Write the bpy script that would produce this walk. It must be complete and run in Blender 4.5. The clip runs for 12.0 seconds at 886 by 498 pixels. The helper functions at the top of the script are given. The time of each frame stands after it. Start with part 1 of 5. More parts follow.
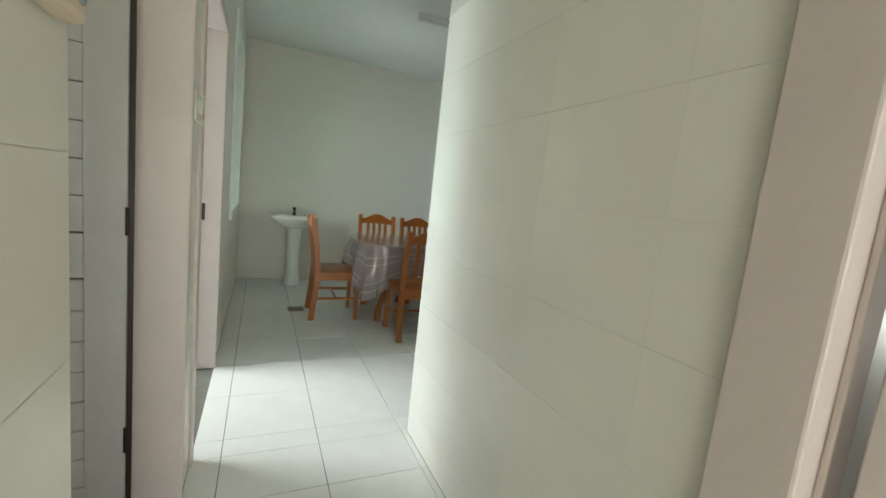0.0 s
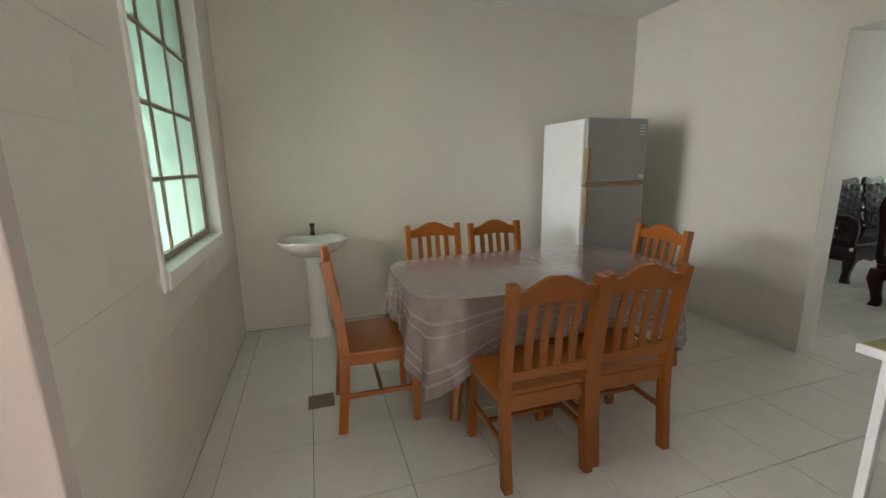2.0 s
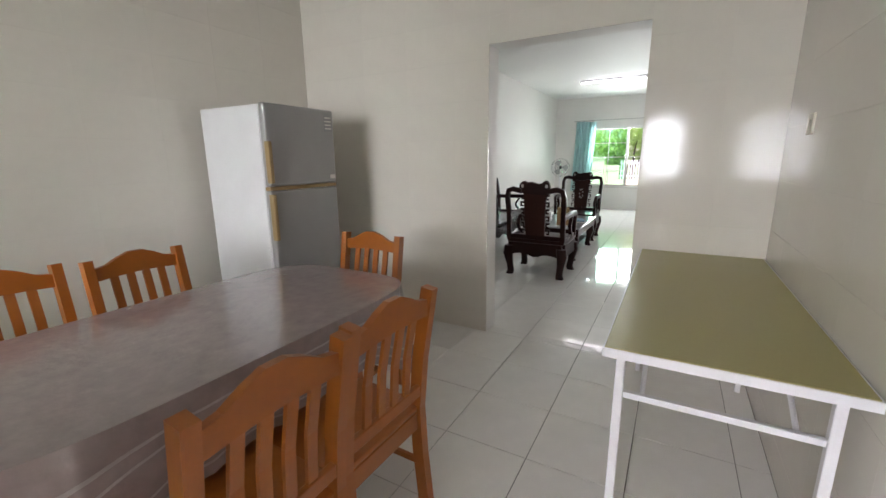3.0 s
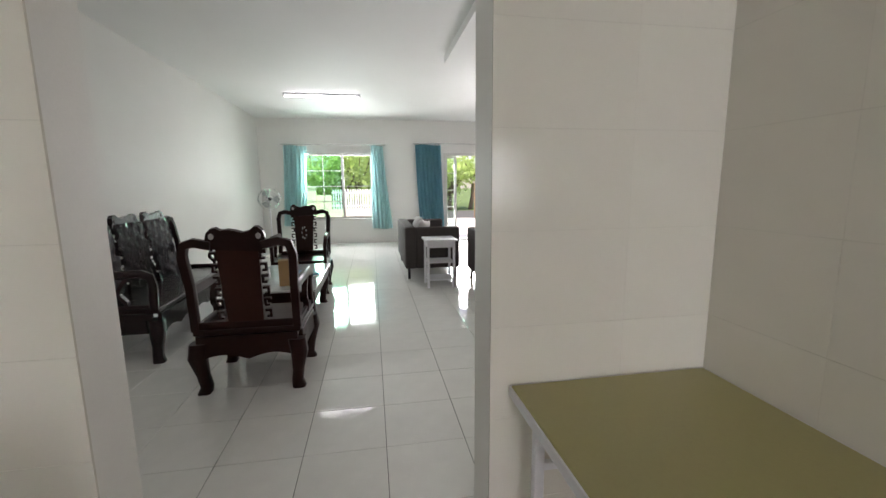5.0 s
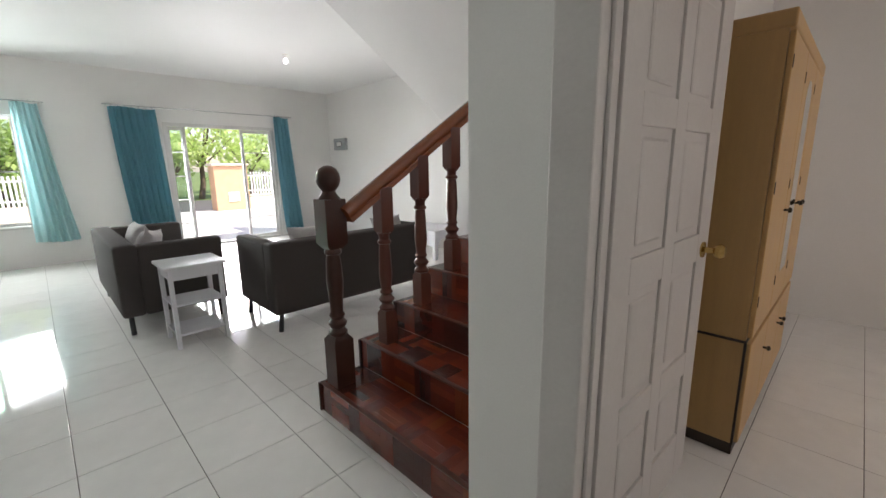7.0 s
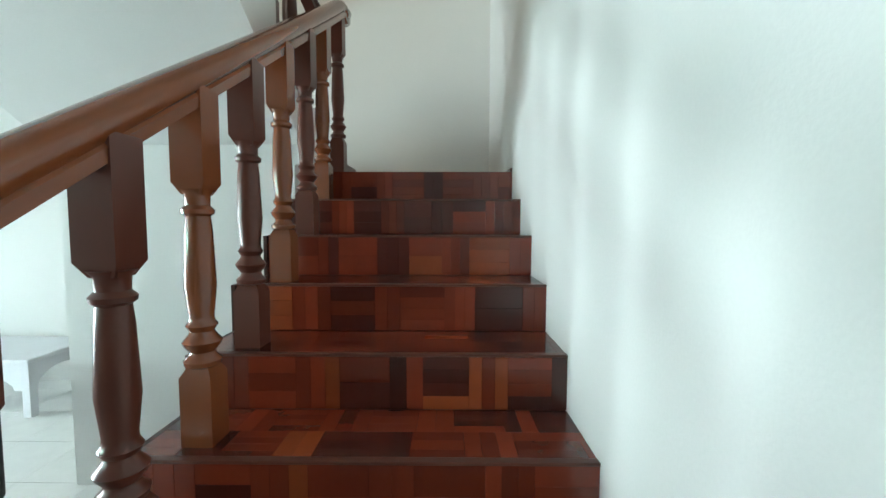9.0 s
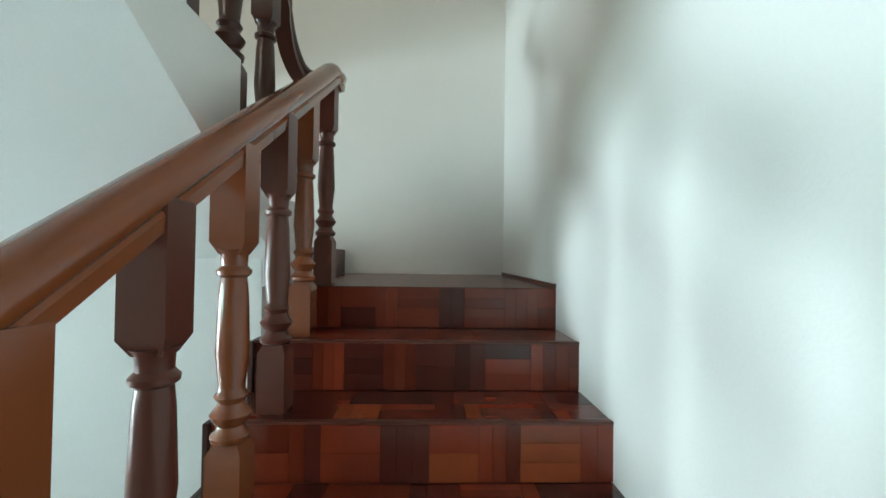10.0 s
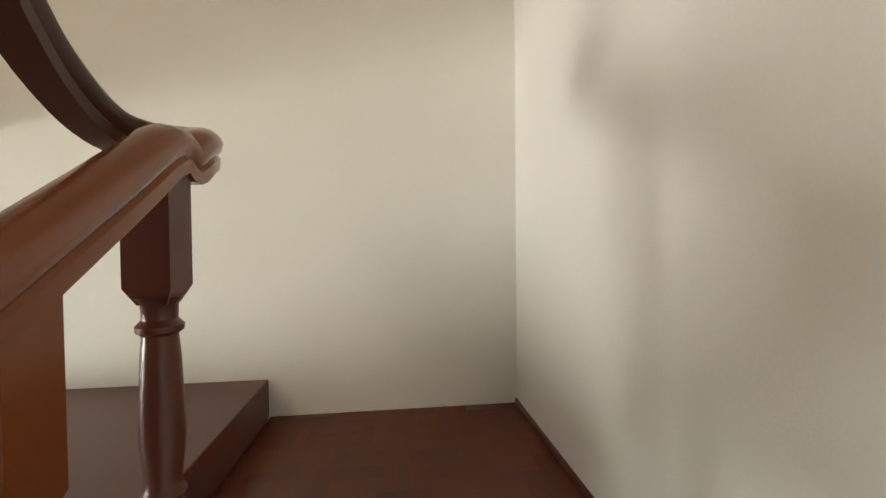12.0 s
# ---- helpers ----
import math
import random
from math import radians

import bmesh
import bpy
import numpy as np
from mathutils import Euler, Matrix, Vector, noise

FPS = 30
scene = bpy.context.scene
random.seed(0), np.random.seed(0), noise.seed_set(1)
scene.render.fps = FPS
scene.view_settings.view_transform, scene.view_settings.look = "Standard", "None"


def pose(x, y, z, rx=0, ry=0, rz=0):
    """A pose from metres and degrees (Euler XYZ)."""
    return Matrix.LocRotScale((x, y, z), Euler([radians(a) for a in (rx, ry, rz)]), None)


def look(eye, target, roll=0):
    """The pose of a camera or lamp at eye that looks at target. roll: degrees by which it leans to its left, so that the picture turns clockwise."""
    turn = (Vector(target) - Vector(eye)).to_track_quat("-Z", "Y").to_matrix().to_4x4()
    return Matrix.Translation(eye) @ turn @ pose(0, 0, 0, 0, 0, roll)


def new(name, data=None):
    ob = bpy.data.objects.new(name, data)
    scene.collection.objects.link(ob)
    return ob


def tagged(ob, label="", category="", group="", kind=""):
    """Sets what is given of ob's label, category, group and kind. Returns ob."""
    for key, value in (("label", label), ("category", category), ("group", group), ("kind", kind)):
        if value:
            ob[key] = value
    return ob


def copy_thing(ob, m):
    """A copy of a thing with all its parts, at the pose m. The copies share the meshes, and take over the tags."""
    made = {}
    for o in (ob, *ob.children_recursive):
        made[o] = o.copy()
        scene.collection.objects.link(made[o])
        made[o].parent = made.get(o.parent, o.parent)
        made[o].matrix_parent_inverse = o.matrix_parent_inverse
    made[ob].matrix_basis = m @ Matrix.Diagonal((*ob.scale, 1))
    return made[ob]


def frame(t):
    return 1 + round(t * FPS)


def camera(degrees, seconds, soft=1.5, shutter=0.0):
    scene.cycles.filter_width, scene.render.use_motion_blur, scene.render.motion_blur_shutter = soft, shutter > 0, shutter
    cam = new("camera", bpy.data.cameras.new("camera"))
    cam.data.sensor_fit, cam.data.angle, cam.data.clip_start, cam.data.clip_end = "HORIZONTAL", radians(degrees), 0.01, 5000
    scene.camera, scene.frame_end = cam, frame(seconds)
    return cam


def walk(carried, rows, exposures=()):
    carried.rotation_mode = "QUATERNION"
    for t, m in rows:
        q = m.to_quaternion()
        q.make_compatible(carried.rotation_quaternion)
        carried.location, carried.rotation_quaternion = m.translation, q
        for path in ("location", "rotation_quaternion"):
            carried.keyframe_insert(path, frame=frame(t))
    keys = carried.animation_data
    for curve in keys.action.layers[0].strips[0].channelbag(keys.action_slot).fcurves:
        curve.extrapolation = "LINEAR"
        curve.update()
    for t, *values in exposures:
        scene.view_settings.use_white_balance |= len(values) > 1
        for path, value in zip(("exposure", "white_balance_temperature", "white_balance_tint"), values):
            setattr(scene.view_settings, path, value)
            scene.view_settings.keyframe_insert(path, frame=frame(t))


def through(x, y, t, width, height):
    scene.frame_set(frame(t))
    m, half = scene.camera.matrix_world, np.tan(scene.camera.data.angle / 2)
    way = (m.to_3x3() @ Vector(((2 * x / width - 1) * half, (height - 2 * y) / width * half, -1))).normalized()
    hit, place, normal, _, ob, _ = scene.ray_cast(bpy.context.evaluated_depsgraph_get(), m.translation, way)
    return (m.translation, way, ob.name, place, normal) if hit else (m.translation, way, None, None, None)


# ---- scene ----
cam = camera(94.5, 12.0)
PATH = [
    (0, (0.225, 0.22, 1.24), (1.047, 2.024, 0.989), 6.2),
    (0.5, (0.363, 0.675, 1.369), (0.708, 2.629, 1.124), 4.5),
    (1, (0.466, 1.103, 1.387), (0.637, 3.075, 1.1), 1.7),
    (1.5, (0.529, 1.54, 1.375), (0.788, 3.491, 1.018), 0.3),
    (2, (0.629, 1.971, 1.388), (1.219, 3.839, 0.982), -1.0),
    (2.2, (0.672, 2.149, 1.382), (1.462, 3.939, 0.969), -0.9),
    (2.5, (0.772, 2.333, 1.394), (1.875, 3.949, 0.98), -1.4),
    (3, (0.999, 2.597, 1.377), (2.702, 3.554, 0.949), -0.6),
    (3.4, (1.334, 2.708, 1.363), (3.246, 3.089, 0.92), 0.7),
    (3.5, (1.439, 2.767, 1.369), (3.373, 3.002, 0.916), 0.3),
    (3.7, (1.606, 2.797, 1.352), (3.553, 2.926, 0.91), 1.3),
    (5.3, (3.103, 3.184, 1.371), (5.024, 2.719, 1.064), -1.4),
    (5.5, (3.286, 3.206, 1.369), (5.181, 2.653, 1.05), -1.6),
    (5.9, (3.67, 3.231, 1.393), (5.488, 2.469, 1.053), -1.6),
    (6, (3.754, 3.25, 1.403), (5.539, 2.421, 1.046), -1.5),
    (6.5, (4.24, 3.164, 1.393), (5.825, 2.006, 1.014), -0.6),
    (6.7, (4.385, 3.116, 1.381), (5.901, 1.87, 0.997), -0.5),
    (8.3, (5.515, 2.34, 1.437), (6.052, 0.452, 1.055), -2.2),
    (8.5, (5.635, 2.192, 1.406), (6.003, 0.254, 1.077), -1.8),
    (9, (5.841, 1.859, 1.461), (5.857, -0.137, 1.33), 0.1),
    (9.5, (5.938, 1.502, 1.698), (5.883, -0.497, 1.706), 1.3),
    (10, (6.007, 1.25, 1.881), (5.949, -0.749, 1.919), 0.7),
    (10.5, (6.041, 0.98, 2.031), (5.966, -1.018, 2.096), -0.5),
    (11, (6.048, 0.672, 2.25), (5.893, -1.321, 2.234), -0.7),
    (11.5, (6.046, 0.405, 2.438), (5.847, -1.585, 2.424), -0.9),
    (12, (6.06, 0.152, 2.56), (5.825, -1.833, 2.516), -0.6),
]
EXPO = [(0, 1.0, 6400, 3), (0.9, 0.9, 6900, 15), (1.6, 0.6, 6900, 16), (2.2, 1.2, 7400, 21), (3.0, 1.28, 6900, 24), (3.7, 1.3, 6900, 25), (5.3, 1.1, 7000, 23), (6.7, 1.05, 6900, 23), (8.3, 1.55, 6800, 18), (9.2, 1.65, 5800, -3), (10.5, 1.65, 5950, 1), (11, 1.7, 6400, 8), (11.5, 1.75, 6900, 13), (12, 1.65, 7700, 15)]
walk(cam, [(r[0], look(*r[1:])) for r in PATH], EXPO)

# ---- world, sun, daylight ----
world = bpy.data.worlds.new("sky")
scene.world = world
world.use_nodes = True
wn = world.node_tree
sky = wn.nodes.new("ShaderNodeTexSky")
sky.sky_type = "NISHITA"
sky.sun_disc = False
sky.sun_elevation = radians(64)
sky.sun_rotation = radians(235)
wn.nodes["Background"].inputs["Strength"].default_value = 0.14
wn.links.new(sky.outputs["Color"], wn.nodes["Background"].inputs["Color"])
sun = new("sun", bpy.data.lights.new("sun", "SUN"))
sun.data.energy, sun.data.angle, sun.data.color = 5.0, radians(0.5), (1.0, 0.95, 0.87)
# the sun stands high behind the house and lights the lane, not the rooms
SUN_AZ, SUN_EL = radians(235), radians(64)
sun.matrix_world = look((0, 0, 30), (-math.sin(SUN_AZ) * math.cos(SUN_EL), -math.cos(SUN_AZ) * math.cos(SUN_EL), 30 - math.sin(SUN_EL)))


def daylight(name, centre, target, w, hgt, power, color=(0.86, 0.95, 1.0), spread=180):
    """A rectangular area lamp for sky light or added fill, in or away from an opening."""
    lamp = new(name, bpy.data.lights.new(name, "AREA"))
    lamp.data.shape, lamp.data.size, lamp.data.size_y = "RECTANGLE", w, hgt
    lamp.data.energy, lamp.data.color = power, color
    lamp.data.spread = radians(spread)
    lamp.matrix_world = look(centre, target)
    return lamp


WARM = (1.0, 0.98, 0.94)
COOL = (0.86, 0.94, 1.0)
daylight("window_daylight", (13.4, 3.9, 1.68), (8.4, 2.0, 1.2), 1.6, 0.95, 46, (0.82, 0.98, 0.97), 140)
daylight("door_daylight", (13.4, 0.38, 1.0), (10, 0.50, 0.75), 1.9, 1.8, 48, (0.90, 0.98, 1.0), 86)
daylight("porch_sky_window", (15.6, 3.9, 3.7), (11.5, 3.9, 0.6), 3.0, 2.0, 20, WARM)
daylight("porch_sky_door", (15.6, 0.38, 3.7), (11.5, 0.38, 0.3), 3.0, 2.0, 14, WARM)
daylight("kitchen_daylight", (-2.3, 3.65, 1.5), (0, 3.62, 1.0), 2.2, 1.1, 34, COOL, 84)
daylight("dining_window_daylight", (-0.05, 4.55, 1.7), (3.9, 4.2, 1.3), 1.1, 1.4, 2.6, (0.92, 1.0, 0.93), 100)
daylight("kitchen_sky", (-3.4, 3.65, 3.1), (-1.2, 3.65, 0.9), 2.4, 1.4, 190, WARM)
# lamp added outside an unseen window to brighten the bedroom
daylight("added_bedroom_light", (2.25, 0.1, 1.5), (5, 0.1, 1.0), 1.5, 1.1, 14, WARM)
# lamp in an invented bathroom window, brightening the corridor wall opposite
daylight("added_bathroom_light", (-1.52, 0.80, 1.6), (1.0, 1.0, 1.2), 0.85, 0.85, 3.0, (1.0, 0.98, 0.88))
# fill lamp added behind the camera to lift the corridor wall
daylight("added_back_light", (0.35, -1.85, 1.1), (0.95, 1.2, 1.1), 0.6, 1.9, 18, (1.0, 0.99, 0.90))
# unseen warm lamp added upstairs to brighten the landing; no window stands here
daylight("upstairs_warm_fill", (8.6, 2.9, 4.4), (6.0, -1.5, 2.8), 1.4, 1.2, 13, (1.0, 0.88, 0.72))


# ---- materials ----
def material(name, base, rough=0.5, metal=0.0, vary=0.12, scale=6.0, bump=0.05, fine=90.0, spec=0.5, coat=0.0, random_tint=0.0, noise_stretch=None, even_gloss=False):
    """A surface with broad stains, fine grain and relief."""
    m = bpy.data.materials.new(name)
    m.use_nodes = True
    nt = m.node_tree
    b = nt.nodes["Principled BSDF"]
    b.inputs["Roughness"].default_value = rough
    b.inputs["Metallic"].default_value = metal
    b.inputs["Specular IOR Level"].default_value = spec
    b.inputs["Coat Weight"].default_value = coat
    b.inputs["Coat Roughness"].default_value = 0.12
    tc = nt.nodes.new("ShaderNodeTexCoord")
    mp = nt.nodes.new("ShaderNodeMapping")
    if noise_stretch:
        mp.inputs["Scale"].default_value = noise_stretch
    nt.links.new(tc.outputs["Object"], mp.inputs["Vector"])
    n1 = nt.nodes.new("ShaderNodeTexNoise")
    n1.inputs["Scale"].default_value = scale
    n1.inputs["Detail"].default_value = 5
    n2 = nt.nodes.new("ShaderNodeTexNoise")
    n2.inputs["Scale"].default_value = fine
    n2.inputs["Detail"].default_value = 3
    for n in (n1, n2):
        nt.links.new(mp.outputs["Vector"], n.inputs["Vector"])
    ramp = nt.nodes.new("ShaderNodeValToRGB")
    ramp.color_ramp.elements[0].position, ramp.color_ramp.elements[1].position = 0.25, 0.75
    ramp.color_ramp.elements[0].color = (*[max(c * (1 - vary), 0) for c in base], 1)
    ramp.color_ramp.elements[1].color = (*[min(c * (1 + vary * 0.7), 1) for c in base], 1)
    mixf = nt.nodes.new("ShaderNodeMath")
    mixf.operation = "MULTIPLY_ADD"
    mixf.inputs[1].default_value, mixf.inputs[2].default_value = 0.35, 0.0
    add = nt.nodes.new("ShaderNodeMath")
    add.operation = "MULTIPLY_ADD"
    add.inputs[1].default_value = 0.65
    nt.links.new(n2.outputs["Fac"], mixf.inputs[0])
    nt.links.new(n1.outputs["Fac"], add.inputs[0])
    nt.links.new(mixf.outputs[0], add.inputs[2])
    nt.links.new(add.outputs[0], ramp.inputs["Fac"])
    col = ramp.outputs["Color"]
    if random_tint:
        info = nt.nodes.new("ShaderNodeObjectInfo")
        hsv = nt.nodes.new("ShaderNodeHueSaturation")
        mr = nt.nodes.new("ShaderNodeMapRange")
        mr.inputs["To Min"].default_value, mr.inputs["To Max"].default_value = 1 - random_tint, 1 + random_tint
        nt.links.new(info.outputs["Random"], mr.inputs["Value"])
        nt.links.new(mr.outputs[0], hsv.inputs["Value"])
        nt.links.new(col, hsv.inputs["Color"])
        col = hsv.outputs["Color"]
    nt.links.new(col, b.inputs["Base Color"])
    if bump:
        bp = nt.nodes.new("ShaderNodeBump")
        bp.inputs["Strength"].default_value = bump
        bp.inputs["Distance"].default_value = 0.01
        nt.links.new(n2.outputs["Fac"], bp.inputs["Height"])
        nt.links.new(bp.outputs["Normal"], b.inputs["Normal"])
    rr = nt.nodes.new("ShaderNodeMapRange")
    rr.inputs["To Min"].default_value, rr.inputs["To Max"].default_value = max(rough * 0.8, 0.02), min(rough * 1.25, 1)
    nt.links.new(n1.outputs["Fac"], rr.inputs["Value"])
    if not even_gloss:
        nt.links.new(rr.outputs[0], b.inputs["Roughness"])
    return m


def glass(name, color, rough=0.0, alpha_mix=0.6, density=0.15):
    """A thin pane: mostly clear, with a weak gloss."""
    m = bpy.data.materials.new(name)
    m.use_nodes = True
    nt = m.node_tree
    nt.nodes.remove(nt.nodes["Principled BSDF"])
    tr = nt.nodes.new("ShaderNodeBsdfTransparent")
    tr.inputs["Color"].default_value = (*color, 1)
    gl = nt.nodes.new("ShaderNodeBsdfGlossy")
    gl.inputs["Roughness"].default_value = 0.03
    lw = nt.nodes.new("ShaderNodeLayerWeight")
    lw.inputs["Blend"].default_value = 0.25
    mx = nt.nodes.new("ShaderNodeMixShader")
    nt.links.new(lw.outputs["Fresnel"], mx.inputs["Fac"])
    first = tr
    if rough:
        tl = nt.nodes.new("ShaderNodeBsdfTranslucent")
        tl.inputs["Color"].default_value = (*color, 1)
        m2 = nt.nodes.new("ShaderNodeMixShader")
        m2.inputs["Fac"].default_value = rough
        nt.links.new(tr.outputs[0], m2.inputs[1])
        nt.links.new(tl.outputs[0], m2.inputs[2])
        first = m2
    nt.links.new(first.outputs[0], mx.inputs[1])
    nt.links.new(gl.outputs[0], mx.inputs[2])
    nt.links.new(mx.outputs[0], nt.nodes["Material Output"].inputs["Surface"])
    return m


def fabric_sheer(name, color, through=0.45):
    m = bpy.data.materials.new(name)
    m.use_nodes = True
    nt = m.node_tree
    b = nt.nodes["Principled BSDF"]
    b.inputs["Base Color"].default_value = (*color, 1)
    b.inputs["Roughness"].default_value = 0.85
    tl = nt.nodes.new("ShaderNodeBsdfTranslucent")
    tl.inputs["Color"].default_value = (*color, 1)
    mx = nt.nodes.new("ShaderNodeMixShader")
    mx.inputs["Fac"].default_value = through
    wv = nt.nodes.new("ShaderNodeTexNoise")
    wv.inputs["Scale"].default_value = 220
    bp = nt.nodes.new("ShaderNodeBump")
    bp.inputs["Strength"].default_value = 0.15
    nt.links.new(wv.outputs["Fac"], bp.inputs["Height"])
    nt.links.new(bp.outputs["Normal"], b.inputs["Normal"])
    nt.links.new(b.outputs[0], mx.inputs[1])
    nt.links.new(tl.outputs[0], mx.inputs[2])
    nt.links.new(mx.outputs[0], nt.nodes["Material Output"].inputs["Surface"])
    return m


def glowing(name, color, strength):
    m = bpy.data.materials.new(name)
    m.use_nodes = True
    b = m.node_tree.nodes["Principled BSDF"]
    b.inputs["Base Color"].default_value = (*color, 1)
    b.inputs["Emission Color"].default_value = (*color, 1)
    b.inputs["Emission Strength"].default_value = strength
    return m


WHITE_WALL = material("white_wall_paint", (0.80, 0.79, 0.76), 0.6, vary=0.05, scale=1.3, bump=0.06, fine=140)
CEIL_WHITE = material("white_ceiling_paint", (0.82, 0.82, 0.80), 0.7, vary=0.04, scale=1.0, bump=0.05, fine=120)
WALL_TILE = material("cream_wall_tile", (0.72, 0.69, 0.62), 0.10, vary=0.04, scale=3.0, spec=0.45, bump=0.006, fine=9, random_tint=0.006)
DULL_TILE = material("older_cream_wall_tile", (0.72, 0.69, 0.62), 0.30, vary=0.05, scale=2.4, spec=0.35, bump=0.012, fine=14, random_tint=0.008)
KITCHEN_TILE = material("white_kitchen_tile", (0.80, 0.79, 0.72), 0.14, vary=0.03, scale=3.0, bump=0.015, fine=14, random_tint=0.015)
GROUT = material("wall_grout", (0.66, 0.63, 0.56), 0.85, vary=0.12, scale=9)
FLOOR_TILE = material("glossy_white_floor_tile", (0.82, 0.81, 0.78), 0.055, vary=0.05, scale=5.0, spec=0.32, bump=0.006, fine=10, random_tint=0.015)
FLOOR_GROUT = material("dark_floor_grout", (0.16, 0.15, 0.13), 0.9, vary=0.3, scale=12)
PINK_FRAME = material("pinkish_painted_timber", (0.60, 0.51, 0.48), 0.42, vary=0.07, scale=5, bump=0.06, fine=60)
GREY_DOOR = material("grey_white_door_paint", (0.60, 0.57, 0.545), 0.45, vary=0.07, scale=5, bump=0.08, fine=70)
CONCRETE = material("kitchen_cement_floor", (0.22, 0.27, 0.31), 0.5, vary=0.3, scale=2.2, bump=0.15, fine=40)
WHITE_SLAB = material("white_counter_finish", (0.78, 0.77, 0.73), 0.25, vary=0.05, scale=4)
CHAIR_WOOD = material("orange_varnished_wood", (0.35, 0.100, 0.012), 0.32, vary=0.16, scale=5, bump=0, fine=45, coat=0.12)
DARK_ROSE = material("dark_carved_rosewood", (0.021, 0.006, 0.005), 0.30, vary=0.25, scale=7, bump=0.03, fine=40, spec=0.16)
ROSE_PANEL = material("rosewood_back_panel", (0.036, 0.010, 0.007), 0.32, vary=0.25, scale=5, bump=0.03, fine=40, spec=0.16)
STAIR_WOOD = material("red_brown_stair_timber", (0.102, 0.031, 0.020), 0.28, vary=0.0, scale=3, bump=0, fine=11, spec=0.35, even_gloss=True)
RAIL_WOOD = material("varnished_handrail_timber", (0.20, 0.055, 0.019), 0.18, vary=0.10, scale=4, bump=0, fine=12, coat=0.2, even_gloss=True)
# dark stain of the upper rail; also a shaded tone for end caps and newel
STAIR_DARK = material("dark_stained_and_shaded_stair_timber", (0.050, 0.018, 0.012), 0.28, vary=0.0, scale=3, bump=0, fine=11, spec=0.35, even_gloss=True)
PARQUET_RED = material("parquet_red_brown", (0.165, 0.025, 0.010), 0.22, vary=0.22, scale=6, bump=0, fine=14, coat=0.2, random_tint=0.35, even_gloss=True)
PARQUET_DARK = material("parquet_dark_brown", (0.070, 0.013, 0.008), 0.22, vary=0.16, scale=6, bump=0, fine=14, coat=0.2, random_tint=0.3)
PARQUET_ORANGE = material("parquet_orange_brown", (0.25, 0.050, 0.015), 0.24, vary=0.16, scale=6, bump=0, fine=14, coat=0.2, random_tint=0.2)
PARQUET_LANDING = material("parquet_landing", (0.11, 0.024, 0.009), 0.27, vary=0.0, scale=3, bump=0, fine=9, spec=0.3, random_tint=0.16, even_gloss=True)
LIGHT_WOOD = material("pale_beech_laminate", (0.52, 0.32, 0.13), 0.4, vary=0.12, scale=4, bump=0.02, fine=50, noise_stretch=(8, 8, 0.6))
# real wardrobe edging, and painted shade in the bathroom door's gaps
DARK_EDGE_GAP = material("dark_brown_edge_and_gap_shade", (0.035, 0.02, 0.014), 0.4, vary=0.2)
PORCELAIN = material("white_porcelain", (0.82, 0.81, 0.77), 0.12, vary=0.03, scale=4, bump=0)
CHROME = material("chrome", (0.62, 0.62, 0.62), 0.18, metal=1.0, vary=0.08, bump=0)
BRASS = material("polished_brass", (0.62, 0.43, 0.16), 0.22, metal=1.0, vary=0.1, bump=0)
DARK_METAL = material("dark_bronze_metal", (0.06, 0.05, 0.04), 0.35, metal=0.8, vary=0.2, bump=0)
BLACK_METAL = material("black_painted_steel", (0.02, 0.02, 0.022), 0.4, vary=0.2)
WHITE_METAL = material("white_painted_steel", (0.75, 0.75, 0.78), 0.35, vary=0.06)
WHITE_PLASTIC = material("white_plastic", (0.78, 0.77, 0.74), 0.35, vary=0.04)
BEIGE_PLASTIC = material("aged_beige_plastic", (0.68, 0.56, 0.44), 0.45, vary=0.06)
CREAM_PLASTIC = material("cream_plastic", (0.70, 0.66, 0.57), 0.4, vary=0.05)
GREY_PLASTIC = material("grey_plastic", (0.32, 0.33, 0.33), 0.4, vary=0.1)
GREEN_TOP = material("olive_laminate_tabletop", (0.40, 0.36, 0.16), 0.38, vary=0.06, scale=3, bump=0.02)
WHITE_TOP = material("white_laminate_tabletop", (0.80, 0.80, 0.80), 0.25, vary=0.03)
FRIDGE_GREY = material("silver_grey_fridge_door", (0.36, 0.36, 0.36), 0.34, metal=0.35, vary=0.06, bump=0.02)
FRIDGE_WHITE = material("white_fridge_side", (0.70, 0.71, 0.72), 0.4, vary=0.06)
BRONZE_TRIM = material("tan_fridge_trim", (0.36, 0.25, 0.12), 0.35, metal=0.4, vary=0.1)
CLOTH = material("mauve_grey_plastic_tablecloth", (0.27, 0.215, 0.215), 0.09, vary=0.18, scale=16, bump=0.25, fine=28, coat=0.5)
CLOTH_TRIM = material("pale_printed_border", (0.38, 0.34, 0.325), 0.2, vary=0.2, scale=30, bump=0.1, coat=0.4)
SOFA_GREY = material("dark_taupe_sofa_fabric", (0.058, 0.048, 0.045), 0.85, vary=0.2, scale=20, bump=0.35, fine=400)
CUSHION = material("pale_cushion_fabric", (0.45, 0.43, 0.42), 0.9, vary=0.2, scale=16, bump=0.2, fine=300)
RED_GAS = material("red_painted_cylinder", (0.55, 0.015, 0.02), 0.32, vary=0.2, scale=9, bump=0.04)
STEEL = material("brushed_steel", (0.55, 0.55, 0.55), 0.28, metal=0.9, vary=0.1)
CURTAIN_LIGHT = fabric_sheer("pale_teal_sheer_curtain", (0.60, 0.82, 0.83), 0.5)
CURTAIN_BLUE = fabric_sheer("blue_curtain_cloth", (0.20, 0.46, 0.55), 0.3)
CLEAR_GLASS = glass("clear_window_glass", (0.94, 0.97, 0.96))
